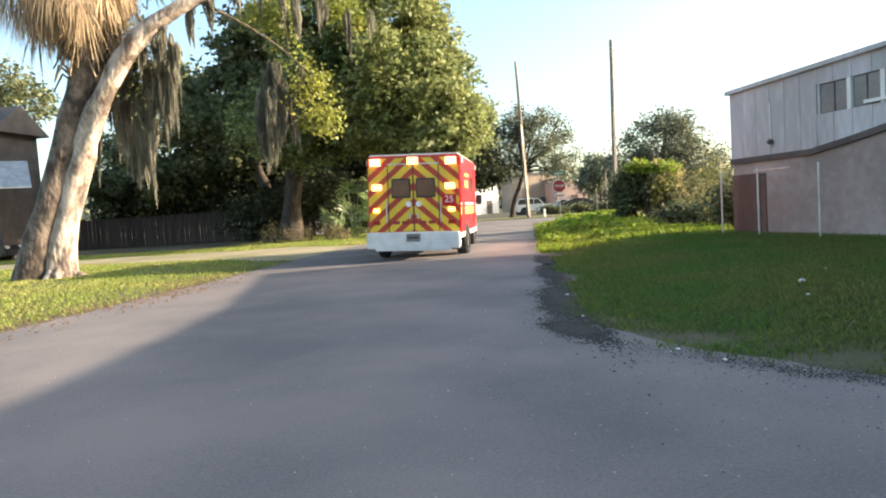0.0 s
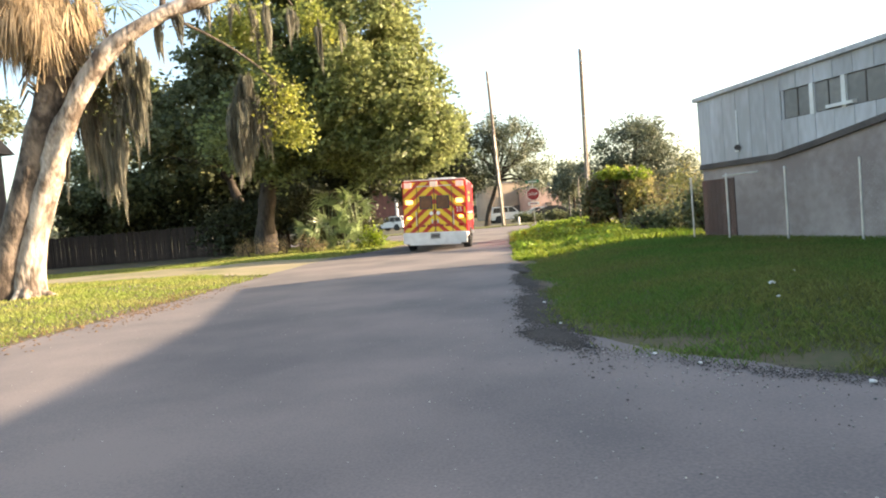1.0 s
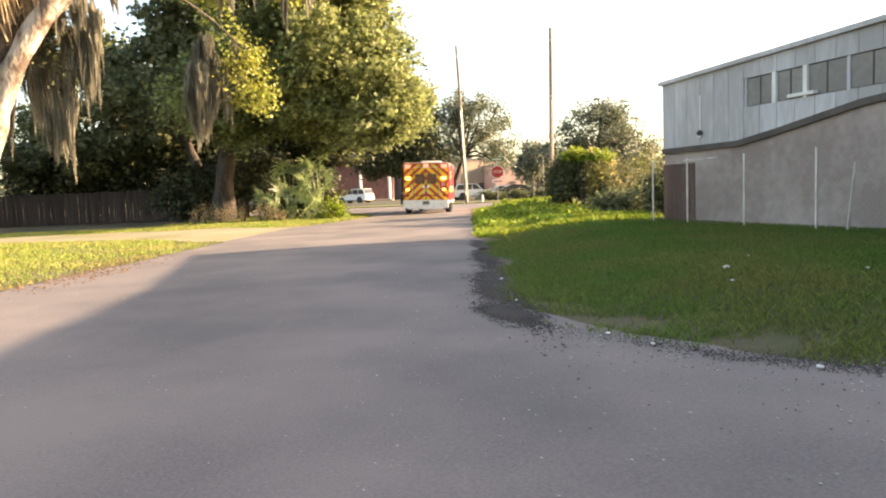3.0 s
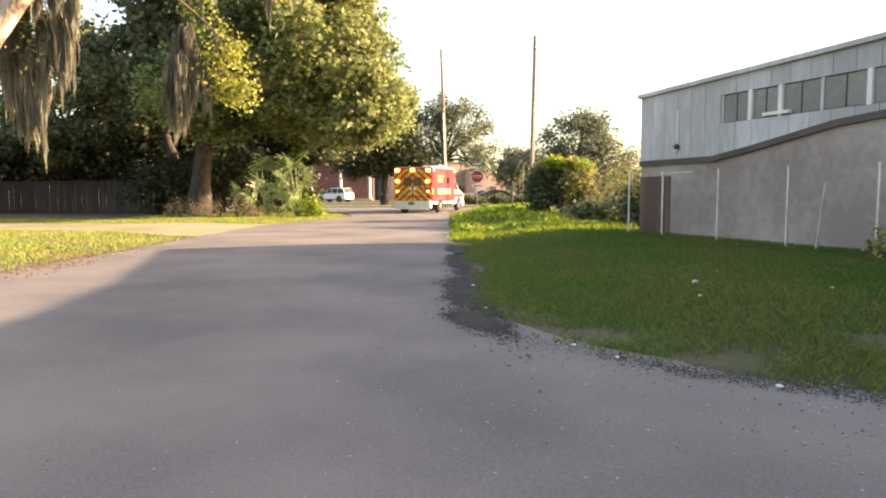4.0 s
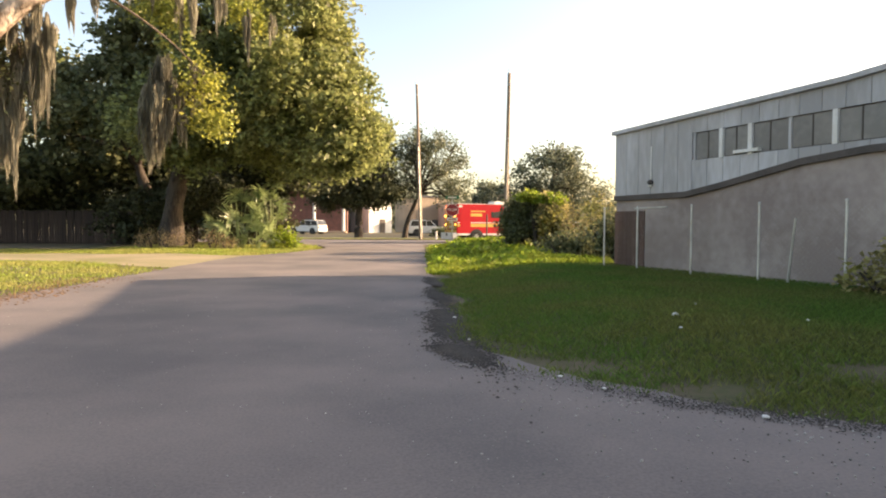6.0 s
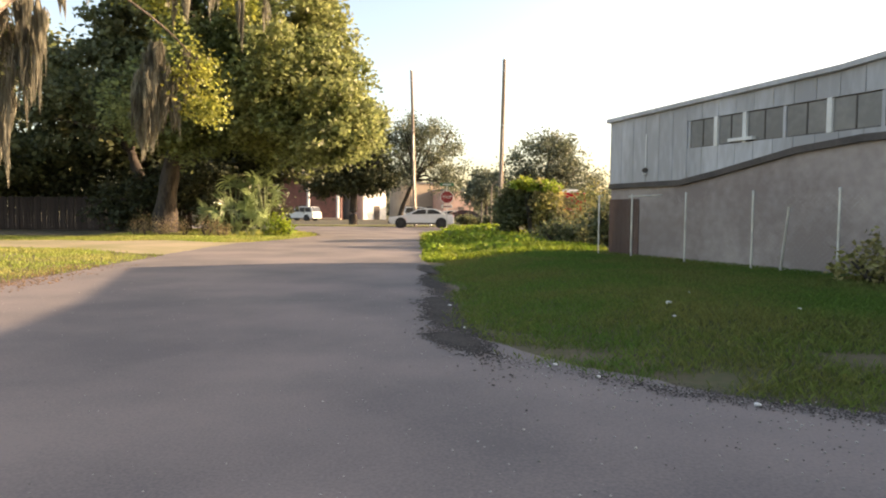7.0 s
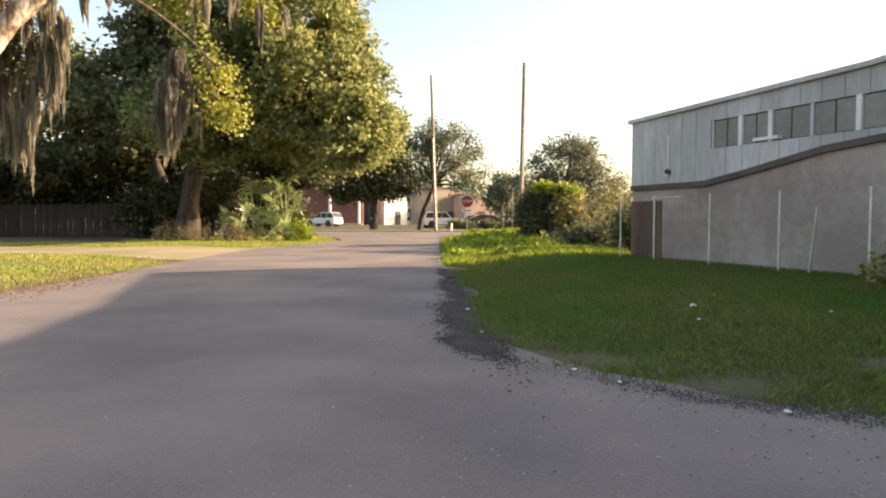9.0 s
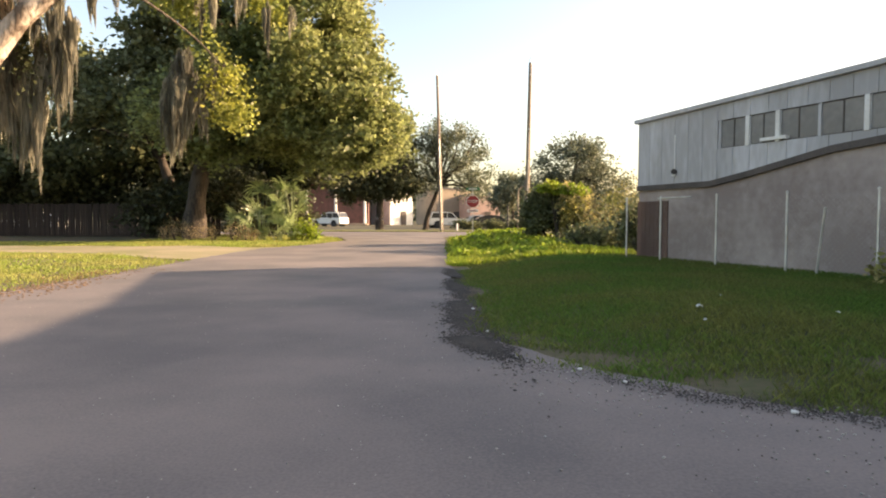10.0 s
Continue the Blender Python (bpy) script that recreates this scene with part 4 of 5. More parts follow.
moss_oak()
cabbage_palm()
for x, y, h, n, s, r in ((-9.2, 32.4, 2.9, 11, 41, 0.8), (-7.9, 33.4, 3.5, 13, 42, 0.7), (-8.4, 32.2, 1.5, 8, 43, 0.7), (-10.2, 32.8, 1.6, 5, 44, 0.7)):
    palmetto(x, y, h, n, s, r)
shrub("understorey_shrub", -15.0, 37.0, [((0, 0, 1.5), (3.2, 1.2, 1.6)), ((4.2, 0.3, 1.6), (2.6, 1.2, 1.7)), ((2.2, 0.2, 2.8), (2.6, 1.2, 1.3))], 520, 24, (0.32, 0.3, 0.26), 0.14, "shade_leaf", "understorey shrubs beneath the oak, shade put into their leaf colour", 51)
shrub("lane_shrub", -7.2, 33.0, [((0, 0, 0.5), (0.5, 0.5, 0.5)), ((0.35, 0.2, 0.3), (0.4, 0.4, 0.35))], 50, 18, (0.2, 0.2, 0.18), 0.09, "weed", "bright green low shrub at the lane edge", 52)
for i, (x, y, s) in enumerate(((-12.9, 31.0, 1.15), (-12.1, 30.9, 1.0), (-11.3, 31.2, 0.8), (-10.2, 31.3, 1.0), (-9.4, 31.0, 0.7), (-13.6, 31.6, 0.8))):
    shrub("dry_weeds", x, y, [((0, 0, 0.45 * s), (0.6 * s, 0.4, 0.45 * s))], 34, 22, (0.10, 0.10, 0.2), 0.035, "dry_weed", "dry brown weeds beside the lane under the oak", 60 + i, "weeds")
# vine-grown hedge and bright weeds on the bank
HZ = 0.24
# one hedge, its shaded and sunlit sides coloured in as two leaf materials
shrub("vine_hedge", 5.3, 29.5, [((-1.3, 0, 1.1), (0.75, 1.0, 1.15)), ((-0.6, 0, 1.15), (0.6, 1.0, 1.15))], 360, 24, (0.16, 0.16, 0.15), 0.10, "dark_leaf", "dense vine-covered hedge side, shade put into darker leaves", 71, z=HZ)
shrub("vine_hedge", 5.6, 28.8, [((-0.35, -0.2, 1.15), (0.5, 0.8, 1.1)), ((0.35, 0, 1.0), (0.45, 0.8, 1.0))], 260, 26, (0.15, 0.15, 0.18), 0.09, "vine", "vine-covered hedge side with dry yellow stems, sunlight put into paler leaves", 72, z=HZ)
shrub("creeper", 5.1, 28.8, [((-0.6, -0.3, 2.25), (0.7, 0.5, 0.22)), ((0.3, -0.3, 2.15), (0.5, 0.5, 0.2))], 90, 22, (0.12, 0.12, 0.08), 0.09, "weed", "bright yellow-green vine on top of the hedge", 73, z=HZ)
shrub("vine_hedge", 5.6, 22.5, [((-0.2, 1.6, 0.9), (0.7, 0.8, 1.0)), ((0.3, 0, 0.9), (0.65, 0.8, 1.05)), ((0.7, -1.7, 0.8), (0.6, 0.8, 0.9)), ((1.9, 5.0, 1.0), (1.0, 1.0, 1.1))], 210, 16, (0.2, 0.2, 0.2), 0.09, "vine", "loose hedge growing behind the chain-link fence", 74, z=HZ)
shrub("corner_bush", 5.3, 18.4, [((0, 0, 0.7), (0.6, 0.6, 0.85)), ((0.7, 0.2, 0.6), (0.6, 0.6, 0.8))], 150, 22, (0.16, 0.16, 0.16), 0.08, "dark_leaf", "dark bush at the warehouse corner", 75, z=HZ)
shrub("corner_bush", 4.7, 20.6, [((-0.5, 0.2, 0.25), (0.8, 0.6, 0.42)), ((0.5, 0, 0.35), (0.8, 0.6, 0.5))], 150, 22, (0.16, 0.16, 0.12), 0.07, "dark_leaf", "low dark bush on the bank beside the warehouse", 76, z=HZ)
rng = random.Random(77)
# the low clumps before y = 23 also brighten the bank as if sunlit
for i in range(26):
    y = 17.8 + i * 0.78
    x = rng.uniform(1.2, 4.6) if i % 2 else rng.uniform(0.5, 2.6)
    s = rng.uniform(0.7, 1.1) * (0.55 if y < 23 else 1.0)
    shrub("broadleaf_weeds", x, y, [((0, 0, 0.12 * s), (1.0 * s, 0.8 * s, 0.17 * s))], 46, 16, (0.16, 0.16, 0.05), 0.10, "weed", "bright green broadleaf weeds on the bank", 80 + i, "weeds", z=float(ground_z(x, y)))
for i, (u, w, s) in enumerate(((7.2, 0.8, 0.4), (8.8, 1.0, 0.7))):
    x, y, _ = facade(u, 0, w)
    shrub("fence_weeds", x, y, [((0, 0, 0.6 * s), (0.75, 0.4, 0.65 * s))], 60, 18, (0.1, 0.1, 0.14), 0.06, "vine", "dull weeds growing up the chain-link fence", 100 + i, "weeds", z=float(ground_z(x, y)))

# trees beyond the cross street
tree((-2.3, 64), [(0.3, 0, 1.5), (0.9, 0, 3.0), (1.4, 0, 4.4)], [((2.6, 0, 7.6), (3.6, 3.2, 2.6)), ((0.2, 0, 6.6), (2.6, 2.8, 2.2)), ((5.0, 0.5, 5.9), (2.0, 2.2, 1.8)), ((1.8, 0, 9.2), (2.4, 2.2, 1.6)), ((-0.6, 0.3, 4.6), (2.0, 2.0, 1.5)), ((4.6, 0.3, 4.0), (1.8, 1.8, 1.3))], 640, 22, (0.34, 0.34, 0.26), 0.14, "hazy_leaf", "airy oak tree beyond the cross street", 120, trunk_r=0.28)
# this crown's near-black shade is put into its leaf colour
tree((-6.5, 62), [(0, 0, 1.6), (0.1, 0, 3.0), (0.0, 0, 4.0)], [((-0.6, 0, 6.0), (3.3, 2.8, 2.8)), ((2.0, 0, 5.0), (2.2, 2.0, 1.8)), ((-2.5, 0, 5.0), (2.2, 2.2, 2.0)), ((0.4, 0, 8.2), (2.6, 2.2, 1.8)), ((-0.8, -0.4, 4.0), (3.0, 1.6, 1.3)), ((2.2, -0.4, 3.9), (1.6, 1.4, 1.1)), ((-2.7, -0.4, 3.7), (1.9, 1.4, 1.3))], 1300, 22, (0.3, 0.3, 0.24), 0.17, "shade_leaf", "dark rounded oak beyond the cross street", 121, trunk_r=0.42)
tree((14.0, 76), [(0, 0, 2.0), (0.1, 0, 3.6), (0, 0, 5.0)], [((0.3, 0, 7.2), (4.6, 4.0, 3.2)), ((-3.6, 0, 5.2), (2.8, 2.6, 2.2)), ((4.0, 0, 5.0), (3.0, 3.0, 2.6)), ((1.6, 0, 9.0), (2.6, 2.4, 1.6))], 760, 20, (0.4, 0.4, 0.3), 0.18, "hazy_leaf", "rounded tree standing behind the hedge", 122, trunk_r=0.4)
tree((9.0, 92), [(0, 0, 1.6), (0, 0, 3.0)], [((0, 0, 5.0), (2.2, 2.4, 2.4)), ((-1.6, 0, 3.4), (1.8, 2.0, 1.6))], 360, 18, (0.34, 0.34, 0.28), 0.22, "hazy_leaf", "small tree far down the street, haze put into its leaf colour", 123, trunk_r=0.25)
tree((-40, 44), [(0, 0, 3), (0.5, 0, 6.0)], [((0, 0, 12.4), (3.6, 3.4, 2.2)), ((3.0, 0, 11.0), (2.4, 2.4, 1.6)), ((-3.0, 0, 10.0), (3.4, 3.0, 2.2))], 420, 18, (0.4, 0.4, 0.3), 0.2, "dark_leaf", "tall oak behind the houses with mossy crown", 124, trunk_r=0.45)

# an unseen tree added behind the warehouse, whose shade stripes the lane
tree((13.0, 25.4), [(0, 0, 1.2), (0.1, 0, 2.2), (0, 0, 3.0)], [((0.2, 0.2, 4.3), (1.2, 0.9, 0.6)), ((-0.4, 2.2, 3.8), (1.2, 0.5, 0.5)), ((0, -1.9, 3.7), (1.2, 0.45, 0.4)), ((0.2, 3.6, 3.2), (1.0, 0.3, 0.4))], 420, 26, (0.28, 0.16, 0.18), 0.14, "oak_leaf", "unseen tree added behind the warehouse to shade the lane", 125, trunk_r=0.16)


def far_woods():
    rs = np.random.RandomState(6)
    c = []
    for x in np.arange(-190, 200, 4.0):
        y = 165 + 14 * math.sin(x * 0.07)
        h = 8 + 3 * noise.noise((x * 0.06, 0, 0))
        for _ in range(16):
            c.append((x + rs.normal(0, 2.5), y + rs.normal(0, 2), h * rs.uniform(0.05, 1.0)))
    ob = leaves("far_woods", c, 12, (1.2, 1.2, 0.9), 0.9, M["hazy_leaf"], None, 7)
    tagged(ob, "line of distant trees, haze put into their leaf colour", "trees", kind="stuff")


far_woods()


# ---- wooden fence under the trees ----
def wooden_fence(x0, y0, x1, y1, h):
    d = Vector((x1 - x0, y1 - y0, 0))
    n = int(d.length / 0.152)
    f = thing("wooden_fence", (x0, y0, 0), label="dark weathered wooden picket fence in the shade", category="fence")
    a = math.degrees(math.atan2(d.y, d.x))
    f.matrix_basis = pose(x0, y0, 0.05, 0, 0, a)
    rng = random.Random(2)
    meshes = []
    for k in range(4):
        bm = prism([(0, 0), (0.138, 0), (0.138, h - 0.05), (0.105, h), (0.033, h), (0, h - 0.05)], 0.02, lambda u, v, w: (u, w, v))
        me = bpy.data.meshes.new("picket")
        bmesh.ops.recalc_face_normals(bm, faces=bm.faces)
        bm.to_mesh(me)
        bm.free()
        me.materials.append(M["fence_wood"])
        meshes.append(me)
    for i in range(n):
        ob = new("picket", rng.choice(meshes))
        ob.parent = f
        ob.matrix_basis = pose(i * 0.152, -0.02, rng.uniform(-0.03, 0.03), 0, rng.uniform(-0.8, 0.8), 0)
    for z in (0.4, h - 0.4):
        part("rail", box((d.length, 0.05, 0.09), (d.length / 2, 0.03, z)), M["fence_wood"], f)
    for i in range(int(d.length / 2.4) + 1):
        part("post", box((0.1, 0.1, h + 0.05), (i * 2.4, 0.1, h / 2), 0.01), M["fence_wood"], f)


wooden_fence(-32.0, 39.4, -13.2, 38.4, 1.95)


# ---- vehicles ----
def wheel(parent, x, y, r, w, rim_material="rim"):
    wh = new("wheel")
    wh.parent = parent
    wh.matrix_basis = pose(x, y, r)
    bm = bmesh.new()
    prof = [(r * 0.62, w / 2), (r * 0.93, w / 2), (r, w * 0.36), (r, -w * 0.36), (r * 0.93, -w / 2), (r * 0.62, -w / 2)]
    rings = [[bm.verts.new((o, q * math.cos(2 * math.pi * k / 24), q * math.sin(2 * math.pi * k / 24))) for k in range(24)] for q, o in prof]
    for a, b in zip(rings, rings[1:] + rings[:1]):
        for k in range(24):
            bm.faces.new((a[k], a[(k + 1) % 24], b[(k + 1) % 24], b[k]))
    part("tyre", bm, M["tyre"], wh, smooth=False)
    bm = rod((-w * 0.36, 0, 0), (w * 0.36, 0, 0), r * 0.62, seg=20)
    for k in range(5):
        box((w * 0.86, r * 0.14, r * 1.05), (0, 0, 0), 0, pose(0, 0, 0, 36 * k), bm)
    part("rim", bm, M[rim_material], wh)
    return wh


def clip_band(rect, a, b, lo, hi):
    """The part of a rectangle in which lo <= a*x + b*z <= hi."""
    x0, x1, z0, z1 = rect
    poly = [(x0, z0), (x1, z0), (x1, z1), (x0, z1)]
    for s, lim in ((1, hi), (-1, -lo)):
        out = []
        for i, p in enumerate(poly):
            q = poly[(i + 1) % len(poly)]
            fp, fq = s * (a * p[0] + b * p[1]) - lim, s * (a * q[0] + b * q[1]) - lim
            if fp <= 0:
                out.append(p)
            if fp * fq < 0:
                t = fp / (fp - fq)
                out.append((p[0] + (q[0] - p[0]) * t, p[1] + (q[1] - p[1]) * t))
        poly = out
        if len(poly) < 3:
            return None
    return poly


def ambulance():
    """Origin on the ground under the middle of the rear face; it drives along +y."""
    a = thing("ambulance", label="red box ambulance with yellow rear chevrons and flashing lamps", category="ambulance")
    W, L, TOP, LOW = 2.42, 4.3, 2.66, 0.62
    part("module", box((W, L, TOP - LOW), (0, L / 2, (TOP + LOW) / 2), 0.04), M["ambulance_red"], a, "glossy red patient module")
    part("chassis", box((1.0, 6.4, 0.25), (0, 3.3, 0.48)), M["black"], a)
    part("roof_cap", box((W - 0.1, L - 0.1, 0.05), (0, L / 2, TOP + 0.02), 0.02), M["white_paint"], a, "white roof")
    # rear face with its chevrons
    rear = part("rear_panel", box((W - 0.06, 0.012, TOP - LOW - 0.1), (0, -0.006, (TOP + LOW) / 2 + 0.03)), M["stripe_red"], a, "red reflective rear panel")
    for side in (-1, 1):
        rect = (-1.17, -0.02, 0.72, 2.60) if side < 0 else (0.02, 1.17, 0.72, 2.60)
        for k in range(-2, 9):
            c = 0.62 + k * 0.46
            poly = clip_band(rect, -1.0 if side < 0 else 1.0, 1.15, c + 0.28, c + 0.28 + 0.25)
            if poly:
                part("chevron", prism(poly, -0.004, lambda u, v, w: (u, -0.013 + w, v)), M["stripe_yellow"], rear)
    for x in (-0.66, 0.0, 0.66):
        part("door_seam", box((0.025, 0.010, 1.75), (x, -0.016, 1.58)), M["black"], rear)
    part("door_seam", box((1.34, 0.010, 0.03), (0, -0.0165, 2.45)), M["galvanised"], rear)
    for x in (-0.32, 0.32):
        fr = part("rear_window", box((0.50, 0.022, 0.50), (x, -0.020, 1.83), 0.008), M["black"], a, "dark rear door window")
        part("pane", box((0.42, 0.006, 0.42), (x, -0.034, 1.83)), M["reflection_tint_glass"], fr)
    for x in (-0.13, 0.13):
        part("emblem", rod((x, -0.017, 1.42), (x, -0.024, 1.42), 0.075, seg=16), M["white_paint"], rear, "round white emblem")
        part("door_handle", box((0.05, 0.05, 0.16), (x * 0.8, -0.03, 1.12), 0.01), M["galvanised"], a)
    part("plate_panel", box((0.36, 0.008, 0.30), (0.92, -0.020, 1.50)), M["ambulance_red"], rear, "dark red number panel")
    text("unit_number", "25", 0.24, pose(0.92, -0.026, 1.52, 90), M["white_paint"], rear)
    for k in range(5):
        part("writing_bar", box((0.17, 0.006, 0.08), (-0.46 + 0.23 * k, -0.021, 0.95)), M["sign_red"], rear)
    part("rear_bumper", box((W - 0.02, 0.36, 0.42), (0, -0.12, 0.50), 0.03), M["bumper_steel"], a, "pale rear kick panel")
    part("bumper_step", box((W - 0.5, 0.34, 0.06), (0, -0.18, 0.27), 0.01), M["bumper_steel"], a)
    part("number_plate", box((0.36, 0.012, 0.20), (0.02, -0.307, 0.57), 0.003), M["dusty_glass"], a)
    part("number_bar", box((0.26, 0.006, 0.06), (0.02, -0.315, 0.57)), M["dark_trim"], a)
    for x in (-0.98, 0.98):
        part("tail_light", box((0.16, 0.03, 0.10), (x, -0.026, 1.27), 0.008), M["lamp_amber"], a, "lit amber tail light")
        part("reflector", box((0.18, 0.03, 0.10), (x, -0.026, 0.95), 0.008), M["tail_red"], a)
        part("grab_rail", rod((x * 0.72, -0.06, 0.95), (x * 0.72, -0.06, 1.5), 0.016, seg=8), M["galvanised"], a)
    # side markings and doors
    for s in (-1, 1):
        x = s * (W / 2 + 0.004)
        part("side_stripe", box((0.008, L - 0.06, 0.22), (x, L / 2, 1.22)), M["gold"], a, "broad gold side stripe")
        part("white_stripe", box((0.008, L - 0.06, 0.05), (x, L / 2, 1.40)), M["white_paint"], a)
        part("skirt", box((0.03, L - 0.1, 0.14), (s * (W / 2 - 0.01), L / 2, 0.60), 0.01), M["white_paint"], a, "white lower skirt")
        part("side_window", box((0.016, 0.7, 0.42), (x, 2.9, 1.95), 0.005), M["window_glass"], a)
        part("side_lettering", box((0.008, 1.3, 0.08), (x, 1.45, 2.18)), M["gold"], a, "unreadable gold bar of writing")
        part("side_lettering", box((0.008, 0.9, 0.20), (x, 1.4, 1.93)), M["gold"], a, "unreadable gold block of writing")
        part("locker_door", box((0.014, 0.8, 1.3), (x, 0.62, 1.62), 0.004), M["ambulance_red"], a)
        part("side_door", box((0.014, 0.75, 1.6), (x, 3.75, 1.62), 0.004), M["ambulance_red"], a)
        part("wheel_arch", rod((s * (W / 2 - 0.2), 1.45, 0.46), (s * (W / 2 + 0.012), 1.45, 0.46), 0.50, seg=24), M["black"], a)
        for y in (0.25, 4.05):
            part("side_lamp", box((0.04, 0.24, 0.15), (s * (W / 2 + 0.02), y, 2.52), 0.01), M["lamp_white"], a, "clear corner lamp")
        wheel(a, s * (W / 2 - 0.10), 1.45, 0.42, 0.30)
        wheel(a, s * 0.91, 5.75, 0.42, 0.26)
        part("mud_flap", box((0.4, 0.02, 0.35), (s * (W / 2 - 0.22), 0.9, 0.36)), M["black"], a)
    # cab
    prof = [(4.28, 0.45), (6.75, 0.45), (6.85, 0.75), (6.80, 1.12), (5.75, 1.28), (5.05, 2.02), (4.28, 2.10)]
    part("cab", prism(prof, 1.98, lambda u, v, w: (w - 0.99, u, v), 0.05), M["car_white"], a, "white truck cab")
    part("windscreen", prism([(5.70, 1.34), (5.10, 1.96), (5.13, 1.99), (5.74, 1.36)], 1.7, lambda u, v, w: (w - 0.85, u + 0.02, v + 0.02)), M["window_glass"], a)
    for s in (-1, 1):
        part("cab_window", prism([(4.45, 1.35), (5.55, 1.35), (5.05, 1.92), (4.45, 1.95)], 0.012, lambda u, v, w: (s * (0.99 + w), u, v)), M["window_glass"], a)
        part("cab_stripe", box((0.010, 2.3, 0.22), (s * 0.996, 5.5, 1.0)), M["ambulance_red"], a)
        part("mirror", box((0.2, 0.1, 0.34), (s * 1.22, 5.45, 1.52), 0.03), M["black"], a)
        part("mirror_arm", rod((s * 0.97, 5.45, 1.45), (s * 1.2, 5.45, 1.5), 0.025, seg=6), M["black"], a)
        part("front_arch", rod((s * 0.8, 5.75, 0.45), (s * 1.0, 5.75, 0.45), 0.48, seg=24), M["black"], a)
        part("headlight", box((0.3, 0.06, 0.2), (s * 0.72, 6.82, 0.86), 0.02), M["lamp_white"], a)
    part("front_bumper", box((2.0, 0.2, 0.28), (0, 6.86, 0.52), 0.04), M["bumper_steel"], a)
    part("light_bar", box((1.5, 0.3, 0.18), (0, 4.45, 2.2), 0.04), M["tail_red"], a)
    part("air_unit", box((1.2, 0.9, 0.22), (0, 3.5, TOP + 0.14), 0.06), M["white_paint"], a, "white roof air unit")
    # flashing lamps: each housing holds a drum, lit on one side, that turns
    drums = []
    for x, z, hue in ((-0.98, 2.50, "lamp_red"), (0.0, 2.52, "lamp_amber"), (0.98, 2.50, "lamp_red"), (-0.95, 1.86, "lamp_amber"), (0.95, 1.86, "lamp_amber")):
        big = z > 2.2
        w, h = (0.26, 0.17) if big else (0.24, 0.14)
        hous = part("flasher", box((w + 0.04, 0.03, h + 0.04), (x, -0.018, z), 0.008), M["bumper_steel"], a, "rectangular flashing lamp")
        d = new("drum")
        d.parent = a
        d.matrix_basis = pose(x, -0.05, z)
        part("lit_side", prism([(-w / 2, -h / 2), (w / 2, -h / 2), (w / 2, h / 2), (-w / 2, h / 2)], -0.012, lambda u, v, q: (u, -0.004 + q, v)), M[hue], d, "glowing lamp face")
        part("dull_side", prism([(-w / 2, -h / 2), (w / 2, -h / 2), (w / 2, h / 2), (-w / 2, h / 2)], 0.012, lambda u, v, q: (u, 0.004 + q, v)), M["lamp_white"], d, "unlit lamp face")
        if big:
            drums.append((d, (x, -0.05, z)))
    return a, drums


